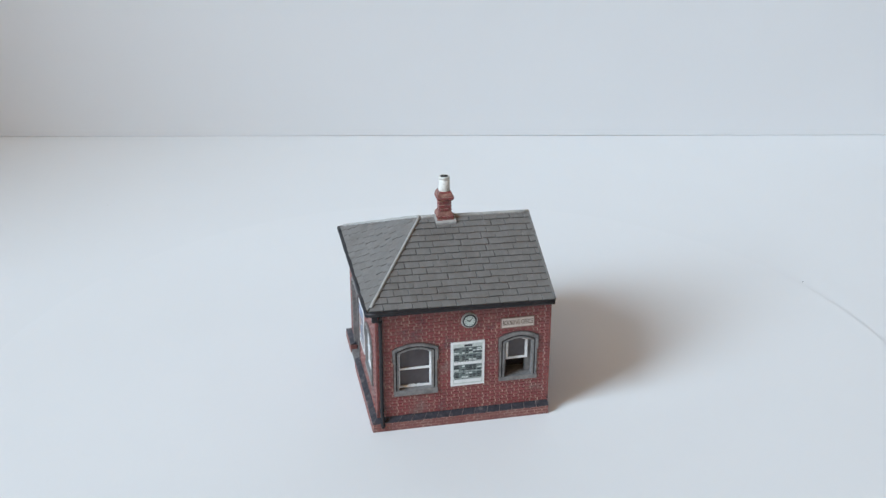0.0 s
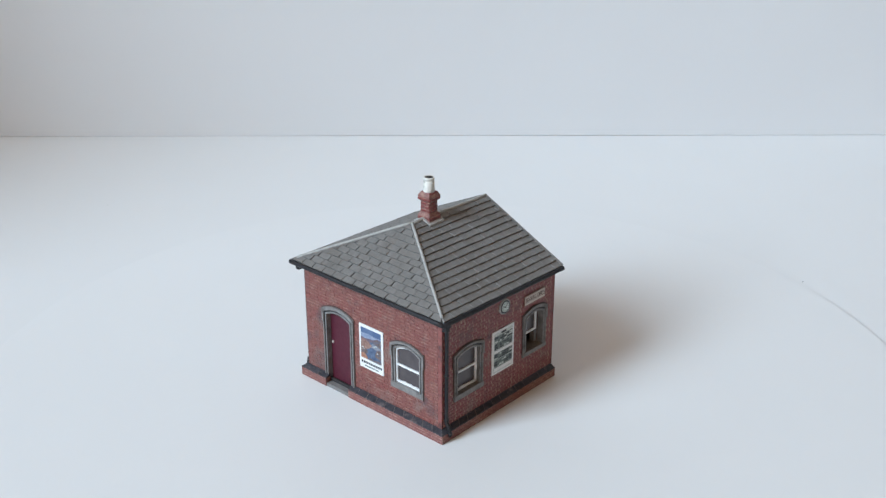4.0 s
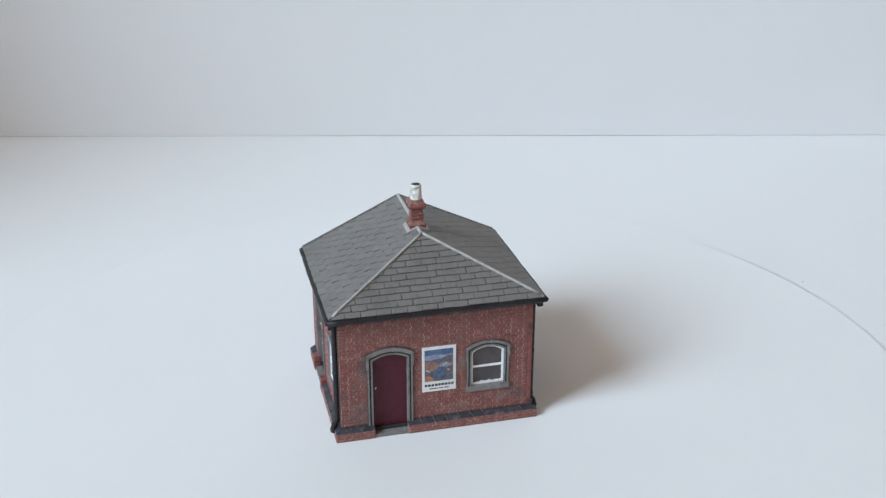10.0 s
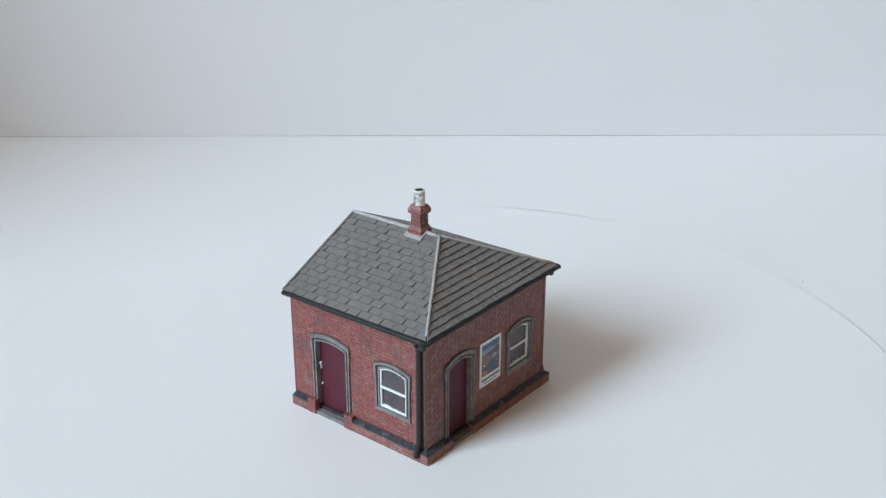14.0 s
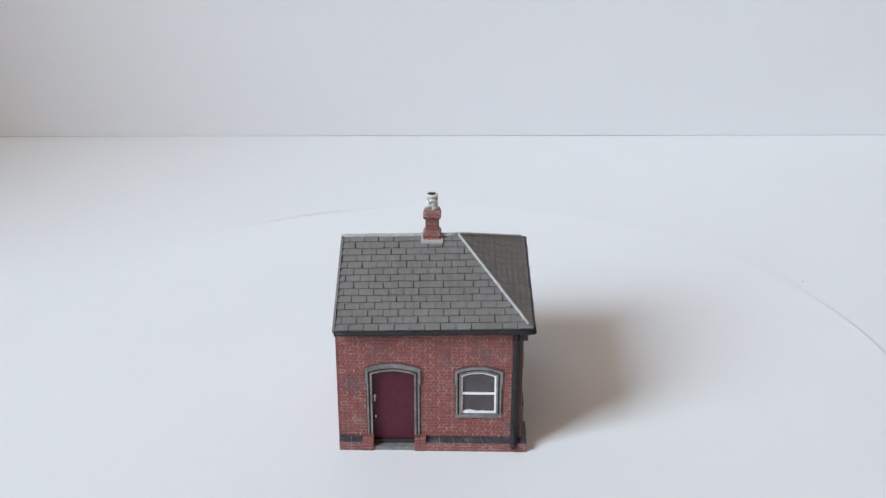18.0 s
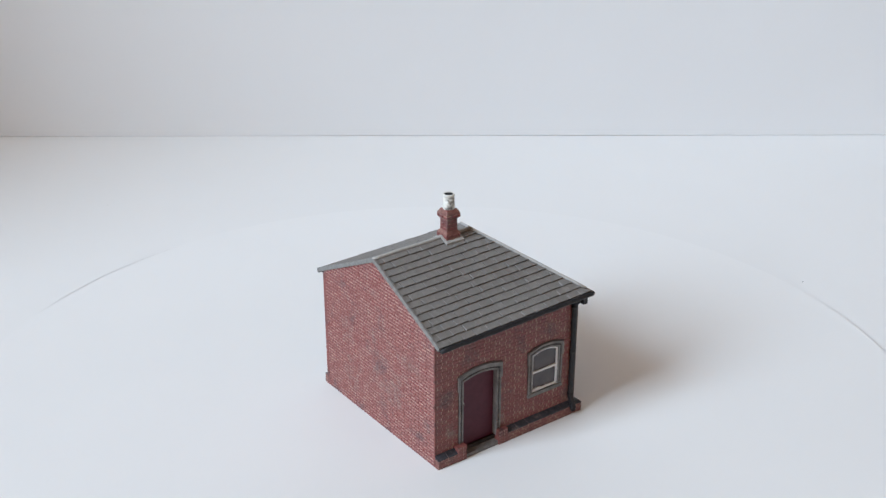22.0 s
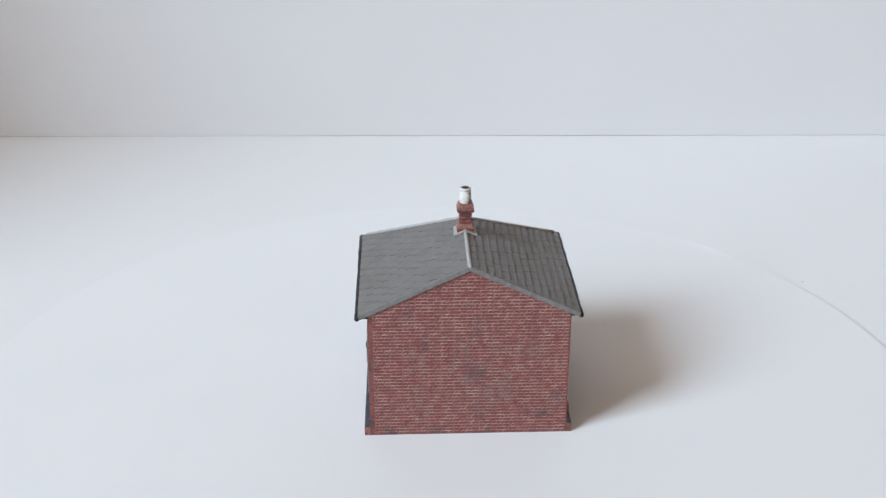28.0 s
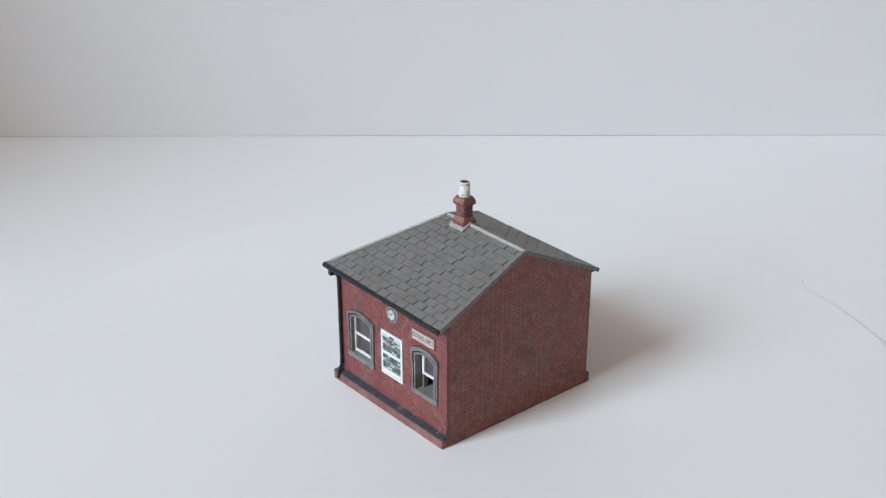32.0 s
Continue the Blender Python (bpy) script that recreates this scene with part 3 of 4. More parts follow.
def sash(F, o, depth, house, split, lining=0.0):
    """White sash bars round dark panes, set back in the opening."""
    s0, s1, zb, spring, apex = o
    s0, s1 = s0 + lining, s1 - lining
    oo = (s0, s1, zb, spring, apex - lining * 0.4)
    foot = zb if lining == 0 else split
    bm = bmesh.new()
    band(bm, F, outline((s0 + 0.45, s1 - 0.5, foot, spring - 0.42, oo[4] - 0.52), 0, foot), outline(oo, 0.25, foot), depth - 0.5, depth + 0.3)
    box(bm, s0, s1, foot, foot + 0.62, depth - 0.5, depth + 0.26, F)
    if lining == 0:
        box(bm, s0, s1, split - 0.27, split + 0.27, depth - 0.5, depth + 0.36, F)
        # paint run together at the foot
        for _ in range(5):
            c = random.uniform(s0 + 0.6, s1 - 0.9)
            box(bm, c, c + random.uniform(0.5, 1.4), foot + 0.45, foot + random.uniform(0.7, 0.95), depth - 0.3, depth + 0.22, F)
    soften(bm, 0.13, 2, 40)
    for v in bm.verts:
        v.co += Vector((random.uniform(-1, 1), random.uniform(-1, 1), random.uniform(-1, 1))) * 0.035
    for _ in range(3 if lining == 0 else 0):
        z = random.uniform(zb + 1.0, spring - 3.0)
        c = s1 - random.uniform(0.1, 0.35)
        prism(bm, F, [(c, z), (c + 0.35, z - 0.2), (c + 0.42, z + random.uniform(0.8, 2.0)), (c + 0.05, z + random.uniform(0.8, 1.6))], depth - 0.2, depth + 0.42)
    root = part("sash_frame", bm, SASH_WHITE, house, "unevenly white painted sash frame")
    bm = bmesh.new()
    top = [(s, min(z, oo[4])) for s, z in arch(s0 + 0.3, s1 - 0.3, spring - 0.2, oo[4] - 0.2)]
    low = split if lining == 0 else foot + 0.3
    prism(bm, F, [(s0 + 0.3, low), (s1 - 0.3, low)] + top[::-1], depth - 0.7, depth - 0.1)
    part("pane", bm, PANE, root, "dark grey window pane")
    if lining == 0:
        bm = bmesh.new()
        prism(bm, F, [(s0 + 0.3, foot + 0.3), (s1 - 0.3, foot + 0.3), (s1 - 0.3, split - 0.02), (s0 + 0.3, split - 0.02)], depth - 0.75, depth - 0.16)
        part("pane", bm, PANE, root, "dark grey window pane")
    return root


def door(F, o, house, handles):
    bm = bmesh.new()
    prism(bm, F, outline((o[0] - 0.2, o[1] + 0.2, o[2], o[3], o[4]), 0.1, o[2] + 0.1), -2.1, -1.35)
    soften(bm, 0.08, 1, 60)
    leaf = part("door", bm, DOOR_RED, house, "plain dark maroon door, closed")
    bm = bmesh.new()
    box(bm, o[0], o[1], o[2] + 0.1, o[2] + 1.0, -1.4, -1.15, F)
    soften(bm, 0.1, 1)
    part("weather_board", bm, DOOR_RED, leaf)
    for s, z, tall in handles:
        bm = bmesh.new()
        box(bm, s - 0.17, s + 0.17, z - tall / 2, z + tall / 2, -1.4, -0.85, F)
        if tall > 1:
            box(bm, s - 0.3, s + 0.35, z + tall / 2 - 0.6, z + tall / 2 - 0.1, -0.9, -0.6, F)
        soften(bm, 0.1, 2)
        part("handle", bm, BRASS, leaf, "pale metal door handle")
    bm = bmesh.new()
    box(bm, o[0] - 0.1, o[1] + 0.1, FOOT, o[2] + 0.05, -2.2, 1.45, F)
    soften(bm, 0.15, 1)
    part("doorstep", bm, GREY_TRIM, house, "flat grey doorstep")


def plinth_run(F, s0, s1, out, mitre0, mitre1, house, blocks=()):
    """Brick plinth with a black sloping top; mitred where it meets the next wall."""
    lo, hi = 1.95, 2.75
    m0, m1 = (out if mitre0 else 0), (out if mitre1 else 0)
    prof = [(FOOT, out), (lo, out), (hi, 0.05)]
    bm = bmesh.new()
    a = [bm.verts.new(F(s0 - m0 * d / out, z, d)) for z, d in prof[:2] + [(lo, -0.2), (FOOT, -0.2)]]
    b = [bm.verts.new(F(s1 + m1 * d / out, z, d)) for z, d in prof[:2] + [(lo, -0.2), (FOOT, -0.2)]]
    for k in range(4):
        bm.faces.new((a[k], a[(k + 1) % 4], b[(k + 1) % 4], b[k]))
    bm.faces.new(a), bm.faces.new(b)
    ob = part("plinth", bm, MORTAR_DULL, house, "low projecting brick plinth with a black sloping top")
    n = max(1, round((s1 - s0) / 3.7))
    for i in range(n):
        bm = bmesh.new()
        rows = []
        for k in range(5):
            f = (i + k / 4) / n
            gap = 0.11 if (k == 0 and i > 0) else -0.11 if (k == 4 and i < n - 1) else 0
            line = []
            for z, d in ((lo - 0.2, out + 0.04), (lo + 0.12, out + 0.03), (hi, 0.22), (hi + 0.2, 0.2), (hi + 0.2, -0.1), (lo - 0.2, -0.1)):
                sa, sb = s0 - m0 * max(d, 0) / out, s1 + m1 * max(d, 0) / out
                line.append(bm.verts.new(F(sa + (sb - sa) * f + gap, z + random.uniform(-0.05, 0.05), d)))
            rows.append(line)
        for p, q in zip(rows, rows[1:]):
            for k in range(6):
                bm.faces.new((p[k], p[(k + 1) % 6], q[(k + 1) % 6], q[k]))
        bm.faces.new(rows[0]), bm.faces.new(rows[-1])
        soften(bm, 0.07, 1, 40, True)
        part("coping_stone", bm, BLACK_WORN, ob, "worn black painted slope", worn=COPING_WORN)
    bm = bmesh.new()
    a = [bm.verts.new(F(s0 - m0 * max(d, 0) / out * 0.9, z, d)) for z, d in ((lo, out - 0.1), (hi - 0.02, 0.1), (lo, 0.1))]
    b = [bm.verts.new(F(s1 + m1 * max(d, 0) / out * 0.9, z, d)) for z, d in ((lo, out - 0.1), (hi - 0.02, 0.1), (lo, 0.1))]
    for k in range(3):
        bm.faces.new((a[k], a[(k + 1) % 3], b[(k + 1) % 3], b[k]))
    bm.faces.new(a), bm.faces.new(b)
    part("coping_bed", bm, COPING_WORN, ob)
    bricks = []
    for r in range(3):
        x, q = s0 - m0 - (0 if r % 2 else 1.3), 0
        while x < s1 + m1:
            b0, b1 = max(x, s0 - m0), min(x + 2.1, s1 + m1)
            if b1 - b0 > 0.4:
                bricks.append((b0, FOOT + 0.12 + r * 0.93, b1 - b0, 0.76))
            x += 2.3
    G = lambda s, z, d: F(s, z, d + out)
    lay_bricks("p%d%d" % (int(s0), int(s1)), G, bricks, ob, lambda s, z: False, 0.1)
    for b0, b1 in blocks:
        bm = bmesh.new()
        box(bm, b0, b1, FOOT, 3.7, -0.1, out + 0.12, F)
        soften(bm, 0.2, 2)
        part("plinth_block", bm, BLOCK, ob, "red brick block beside the door")
        lay_bricks("k", G, [(b0 + 0.15 + q * (b1 - b0) / 2, FOOT + 0.3 + r * 1.08, (b1 - b0) / 2 - 0.3, 0.82) for r in range(4) for q in range(2)], ob, lambda s, z: False, 0.22)
    return ob


def slope_frame(letter):
    """Origin at the eave, the way along it, the way up the slope, the normal, and the slope's length."""
    rise = RIDGE_Z - EAVE_Z
    if letter == "a":
        o, e, w = Vector((0, -ROOF_V, EAVE_Z)), Vector((1, 0, 0)), Vector((0, ROOF_V, rise))
    elif letter == "c":
        o, e, w = Vector((0, ROOF_V, EAVE_Z)), Vector((-1, 0, 0)), Vector((0, -ROOF_V, rise))
    else:
        o, e, w = Vector((-ROOF_B, 0, EAVE_Z)), Vector((0, -1, 0)), Vector((ROOF_B + APEX_U, 0, rise))
    ln = w.length
    w = w / ln
    return o, e, w, e.cross(w), ln


def slope(letter, house, rows, slate_w):
    o, e, w, nrm, ln = slope_frame(letter)
    def P(s, t, d):
        q = o + e * s + w * t + nrm * d
        return (q.x, q.y, q.z - SAG * q.x)

    if letter == "a":
        lo, hi = (-ROOF_B, ROOF_D), (APEX_U, ROOF_D)
    elif letter == "c":
        lo, hi = (-ROOF_D, ROOF_B), (-ROOF_D, -APEX_U)
    else:
        lo, hi = (-ROOF_V, ROOF_V), (-0.01, 0.01)
    lim = lambda t: (lo[0] + (hi[0] - lo[0]) * t / ln, lo[1] + (hi[1] - lo[1]) * t / ln)
    bm = bmesh.new()
    prism(bm, P, [(lo[0], 0), (lo[1], 0), (hi[1], ln), (hi[0], ln)], -0.6, -0.02)
    sheet = part("roof_slope", bm, VERGE if letter != "b" else SLATE_BED, house, "grey slated roof slope")
    if letter != "b":
        bm = bmesh.new()
        a0, a1 = lim(0.1), lim(ln - 0.1)
        prism(bm, P, [(a0[0] + 0.3, 0.1), (a0[1] - 0.3, 0.1), (a1[1] - 0.3, ln - 0.1), (a1[0] + 0.3, ln - 0.1)], -0.5, 0.03)
        part("slate_bed", bm, SLATE_BED, sheet)
    if letter != "b":       # cement fillet along the verge
        bm = bmesh.new()
        e0, e1 = (ROOF_D - 0.6, ROOF_D + 0.02) if letter == "a" else (-ROOF_D - 0.02, -ROOF_D + 0.6)
        prism(bm, P, [(e0, 0.1), (e1, 0.1), (e1, ln - 0.05), (e0, ln - 0.05)], -0.3, 0.62)
        soften(bm, 0.2, 2)
        part("verge_fillet", bm, VERGE, sheet, "grey cement edge of the roof")
        lo, hi = ((lo[0], e0), (hi[0], e0)) if letter == "a" else ((e1, lo[1]), (e1, hi[1]))
    rnd = random.Random("slates" + letter)
    h = ln / rows
    for r in range(rows):
        t0, t1 = r * h + 0.04, min((r + 1) * h + 0.12, ln - 0.02)
        l0, l1 = lim(t0), lim(t1)
        x = min(lo[0], hi[0]) - slate_w * (0.5 * (r % 2) + rnd.uniform(-0.08, 0.14))
        while x < max(l0[1], l1[1]):
            wd = slate_w
            g, q = rnd.uniform(-0.12, 0.12), 0.09
            a, b = x + g + q, x + g + wd - q
            x += wd
            b += rnd.uniform(-0.05, 0.05)
            b0, b1 = max(a, l0[0]), min(b, l0[1])
            c0, c1 = max(a, l1[0]), min(b, l1[1])
            if b1 - b0 < 0.25:
                continue
            if c1 - c0 < 0.05:
                m = min(max((a + b) / 2, l1[0]), l1[1])
                c0, c1 = m - 0.03, m + 0.03
            j = lambda q=0.05: rnd.uniform(-q, q)
            d = 0.56 + j(0.05)
            tb = t0 + j(0.1)
            v = [P(b0, tb, 0), P(b1, tb, 0), P(c1 + 0.05, t1, 0), P(c0 - 0.05, t1, 0),
                 P(b0 + 0.1, tb + 0.05 + j(0.08), d), P(b1 - 0.05, tb + 0.05 + j(0.08), d + j(0.05)), P(c1 + 0.01, t1, 0.14), P(c0 - 0.01, t1, 0.14)]
            f = [(4, 5, 6, 7), (0, 1, 5, 4), (1, 2, 6, 5), (2, 3, 7, 6), (3, 0, 4, 7)]
            me = raw_part("slate", v, f, SLATE_HIP if letter == "b" else SLATE, sheet).data
            # the left side is coloured paler, for the light it catches
            me.materials.append(SLATE_LIT_EDGE)
            me.polygons[4].material_index = 1
    return sheet


def gutter(points, house, r=0.72):
    bm = bmesh.new()
    tube(bm, [(p[0], p[1], p[2] - SAG * p[0]) for p in points], r, 8, wobble=0.12)
    return smooth(part("gutter", bm, BLACK, house, "glossy black painted eaves gutter"))


def along(p, q, n, wob=0.0):
    p, q = Vector(p), Vector(q)
    return [p + (q - p) * (k / n) + Vector((random.uniform(-wob, wob), random.uniform(-wob, wob), random.uniform(-wob, wob))) for k in range(n + 1)]


def downpipe(F, s, house, shoe, r=0.68, outlet=None):
    d = 0.75
    pts = [F(s, 37.0, 1.9), F(s, 36.2, 1.7), F(s, 35.0, d), F(s, 33.5, d), F(s + 0.05, 25, d), F(s, 15, d), F(s - 0.03, 6.0, d),
           F(s, 4.6, d + 0.1), F(s, 3.4, 1.7), F(s, 2.2, 2.0), F(s, 0.9, 2.05), F(s + shoe, 0.55, 2.2)]
    bm = bmesh.new()
    tube(bm, pts, r, 10, wobble=0.05)
    pipe = smooth(part("downpipe", bm, BLACK, house, "black painted rainwater downpipe"))
    for z, dd in ((34.4, 0.75), (20.0, 0.75), (5.6, 0.8), (1.6, 2.05)):
        bm = bmesh.new()
        tube(bm, [F(s, z - 0.45, dd), F(s, z + 0.45, dd)], r + 0.1, 10)
        smooth(part("pipe_collar", bm, BLACK, pipe))
    if outlet:
        bm = bmesh.new()
        box(bm, outlet - 0.75, outlet + 0.75, 35.3, 37.2, 1.2, 2.7, F)
        soften(bm, 0.3, 2)
        part("outlet", bm, BLACK, pipe, "black gutter outlet")
    return pipe


def chimney(house):
    cu, cv = 1.2, 0.0
    top = lambda s: RIDGE_Z - abs(s) * GABLE_FALL + 0.1

    def block(bm, z0, z1, a0, a1, b0=None, b1=None):
        b0, b1 = b0 or a0 * 0.97, b1 or a1 * 0.97
        v = [bm.verts.new((cu + sx * a, cv + sy * b, z)) for z, a, b in ((z0, a0, b0), (z1, a1, b1)) for sx, sy in ((-1, -1), (1, -1), (1, 1), (-1, 1))]
        bm.faces.new(v[:4]), bm.faces.new(v[4:])
        for k in range(4):
            bm.faces.new((v[k], v[(k + 1) % 4], v[4 + (k + 1) % 4], v[4 + k]))

    bm = bmesh.new()
    rings = [[bm.verts.new((cu + sx * a, cv + sy * a * 0.97, z)) for sx, sy in ((-1, -1), (1, -1), (1, 1), (-1, 1))]
             for z, a in ((49.5, 2.45), (53.7, 2.45), (54.7, 1.8), (58.0, 1.75), (58.6, 2.4), (59.9, 2.4), (60.9, 1.8))]
    for p, q in zip(rings, rings[1:]):
        for k in range(4):
            bm.faces.new((p[k], p[(k + 1) % 4], q[(k + 1) % 4], q[k]))
    bm.faces.new(rings[0]), bm.faces.new(rings[-1])
    soften(bm, 0.22, 2, 40)
    for v in bm.verts:
        v.co += Vector((random.uniform(-1, 1), random.uniform(-1, 1), random.uniform(-1, 1))) * 0.07
    stack = part("chimney", bm, MORTAR_DULL, house, "small red brick chimney with a white pot")
    rnd = random.Random("chimney")
    verts, faces = [], []
    for z0, n, hw in ((50.6, 3, 2.45), (54.9, 3, 1.78), (58.65, 1, 2.42)):
        for r in range(n):
            for F, half in (((lambda s, z, d: (cu + s, cv - d, z)), (hw, hw * 0.97)), ((lambda s, z, d: (cu + s, cv + d, z)), (hw, hw * 0.97)),
                            ((lambda s, z, d: (cu + d, cv + s, z)), (hw * 0.97, hw)), ((lambda s, z, d: (cu - d, cv + s, z)), (hw * 0.97, hw))):
                x = -half[0] + (0 if r % 2 else -0.9)
                while x < half[0]:
                    a, b = max(x, -half[0]), min(x + 1.75, half[0])
                    if b - a > 0.4:
                        v, f = brick_shape(F, a + 0.08, z0 + r * 1.1, b - a - 0.16, 0.84, half[1] - 0.1, half[1] + 0.1 + rnd.uniform(-0.05, 0.08), rnd)
                        k = len(verts)
                        verts += v
                        faces += [tuple(i + k for i in q) for q in f]
                    x += 2.0
    # pale upper bevels: mortar flecks and light from above in one colour
    lit_edges(raw_part("bricks", verts, faces, BRICK, stack, "small red chimney bricks", "stuff"), BRICK, BRICK_LIT_EDGE)
    bm = bmesh.new()
    block(bm, 59.9, 60.95, 2.3, 1.75)
    soften(bm, 0.25, 2, 40)
    part("flaunching", bm, BRICK, stack, "sloping red chimney top")
    bm = bmesh.new()
    lathe(bm, [(1.72, 60.7), (1.75, 61.2), (1.68, 62.2), (1.6, 64.5), (1.25, 64.5), (1.25, 62.0)], cu, cv, 22)
    smooth(part("pot", bm, POT_WHITE, stack, "weathered white chimney pot"))
    bm = bmesh.new()
    lathe(bm, [(1.26, 64.45), (1.6, 64.45), (1.66, 65.15), (1.58, 65.45), (1.30, 65.45), (1.27, 65.1)], cu, cv, 22)
    for v in bm.verts:
        v.co += Vector((random.uniform(-1, 1), random.uniform(-1, 1), random.uniform(-1, 1))) * 0.05
    smooth(part("pot_rim", bm, POT_RIM, stack, "sooty white rim of the pot"))
    # the inside of the pot is coloured near black
    bm = bmesh.new()
    lathe(bm, [(1.26, 65.3), (1.20, 65.25), (1.1, 63.2), (0.4, 63.1)], cu, cv, 20)
    part("pot_inside", bm, FLUE_DARK, stack, "dark flue opening")
    # lead round the foot, following the roof
    bm = bmesh.new()
    hu, hv = 3.1, 3.3
    for sy in (-1, 1):
        pts = [(cu - hu, 0.0), (cu + hu, 0.0), (cu + hu, hv * sy), (cu - hu, hv * sy)]
        lo = [bm.verts.new((x, y, top(y) + 0.30)) for x, y in pts]
        hi = [bm.verts.new((x, y, top(y) + 0.85)) for x, y in pts]
        bm.faces.new(lo), bm.faces.new(hi)
        for k in range(4):
            bm.faces.new((lo[k], lo[(k + 1) % 4], hi[(k + 1) % 4], hi[k]))
    part("flashing", bm, LEAD, stack, "pale grey lead flashing")
    return stack


def roof(house):
    slope("a", house, 14, 4.15)
    slope("c", house, 14, 4.15)
    slope("b", house, 12, 4.35)
    apex = Vector((APEX_U, 0, RIDGE_Z))
    up = Vector((0, 0, 0.2))
    sunk = lambda line: [(p.x, p.y, p.z - SAG * p.x) for p in line]
    bm = bmesh.new()
    tube(bm, sunk(along(apex + up, Vector((ROOF_D - 0.05, 0, RIDGE_Z)) + up, 16, 0.06)), 0.58, 8)
    smooth(part("ridge_cap", bm, LEAD, house, "pale grey painted ridge"))
    for sv in (-1, 1):
        bm = bmesh.new()
        foot = Vector((-ROOF_B + 0.9, sv * (ROOF_V - 1.2), EAVE_Z + 1.1))
        tube(bm, sunk(along(apex + up * 2.5, foot, 14, 0.04)), 0.44, 8)
        smooth(part("hip_cap", bm, LEAD, house, "pale grey painted hip"))
    z = EAVE_Z - 0.42
    gutter(along((-ROOF_B - 0.35, -ROOF_V - 0.4, z), (ROOF_D - 0.5, -ROOF_V - 0.4, z), 18, 0.05), house)
    gutter(along((-ROOF_B - 0.35, ROOF_V + 0.4, z), (ROOF_D - 0.5, ROOF_V + 0.4, z), 18, 0.05), house)
    gutter(along((-ROOF_B - 0.35, -ROOF_V - 0.5, z), (-ROOF_B - 0.35, ROOF_V + 0.5, z), 18, 0.05), house, 0.7)
    bm = bmesh.new()
    box(bm, -ROOF_B + 0.5, WALL_D - 0.3, -ROOF_V + 0.5, ROOF_V - 0.5, 36.65, 37.25)
    part("soffit", bm, BLACK_WORN, house, "dark underside of the eaves")


def signs(house):
    # clock
    bm = bmesh.new()
    n = 28
    cs, cz = 2.67, 32.0

    def disc(bm, r0, r1, d0, d1):
        lo = [bm.verts.new(face_a(cs + r0 * math.cos(6.28318 * k / n), cz + r0 * math.sin(6.28318 * k / n), d0)) for k in range(n)]
        hi = [bm.verts.new(face_a(cs + r1 * math.cos(6.28318 * k / n), cz + r1 * math.sin(6.28318 * k / n), d1)) for k in range(n)]
        bm.faces.new(lo), bm.faces.new(hi)
        for k in range(n):
            bm.faces.new((lo[k], lo[(k + 1) % n], hi[(k + 1) % n], hi[k]))

    disc(bm, 2.5, 2.3, 0, 0.55)
    clock = part("clock", bm, LEAD, house, "round wall clock with a pale dial and a dark ring")
    bm = bmesh.new()
    disc(bm, 2.1, 2.05, 0.4, 0.62)
    part("clock_rim", bm, PRINT_DARK, clock, "dark ring of the clock")
    bm = bmesh.new()
    disc(bm, 1.6, 1.6, 0.4, 0.68)
    dial = part("dial", bm, DIAL, clock)
    for k in range(12):
        a = k * math.pi / 6
        bm = bmesh.new()
        c, s = math.cos(a), math.sin(a)
        Q = lambda x, y, d: face_a(cs + x * c - y * s, cz + x * s + y * c, d)
        box(bm, 1.12, 1.45, -0.09, 0.09, 0.66, 0.72, Q)
        part("hour_mark", bm, PRINT_GREY, dial)
    for a, ln, w in ((48, 1.25, 0.10), (160, 0.95, 0.14)):
        a = radians(a)
        bm = bmesh.new()
        c, s = math.cos(a), math.sin(a)
        Q = lambda x, y, d: face_a(cs + x * c - y * s, cz + x * s + y * c, d)
        box(bm, -0.2, ln, -w, w, 0.72, 0.78, Q)
        part("pointer", bm, PRINT_DARK, dial)
    # sign over the ticket window
    bm = bmesh.new()
    box(bm, 11.85, 21.85, 28.4, 31.75, 0.0, 0.45, face_a)
    soften(bm, 0.12, 1)
    sign = part("name_sign", bm, SIGN_FRAME, house, "small cream sign with brown lettering")
    bm = bmesh.new()
    box(bm, 12.15, 21.55, 28.7, 31.45, 0.3, 0.52, face_a)
    part("sign_face", bm, SIGN_CREAM, sign)
    txt = bpy.data.curves.new("lettering", "FONT")
    txt.body, txt.align_x, txt.align_y = "BOOKING OFFICE", "CENTER", "CENTER"
    txt.size, txt.extrude = 1.55 * MM, 0.02 * MM
    tmp = new("lettering", txt)
    bpy.context.view_layer.update()
    me = bpy.data.meshes.new_from_object(tmp.evaluated_get(bpy.context.evaluated_depsgraph_get()))
    bpy.data.objects.remove(tmp)
    w = max(v.co.x for v in me.vertices) - min(v.co.x for v in me.vertices)
    fx = 8.9 * MM / w
    for v in me.vertices:
        x, y, d = v.co.x * fx / MM, v.co.y * 1.42 / MM, v.co.z / MM
        v.co = Vector(face_a(16.85 + x, 30.07 + y, 0.55 + d)) * MM
    me.materials.clear()
    me.materials.append(SIGN_BROWN)
    ob = new("lettering", me)
    ob.parent = sign
    # timetable board
    tt_face = lambda s, z, d: face_a(s + 0.52, z - 0.68, d)
    bm = bmesh.new()
    box(bm, -3.25, 6.7, 11.7, 25.95, 0.0, 0.42, tt_face)
    soften(bm, 0.15, 2)
    tt = part("timetable", bm, PRINT_WHITE, house, "white framed timetable with rows of grey print")
    bm = bmesh.new()
    box(bm, -2.6, 6.05, 12.3, 25.35, 0.3, 0.47, tt_face)
    sheet = part("timetable_sheet", bm, PRINT_PALE, tt)
    rnd = random.Random("timetable")
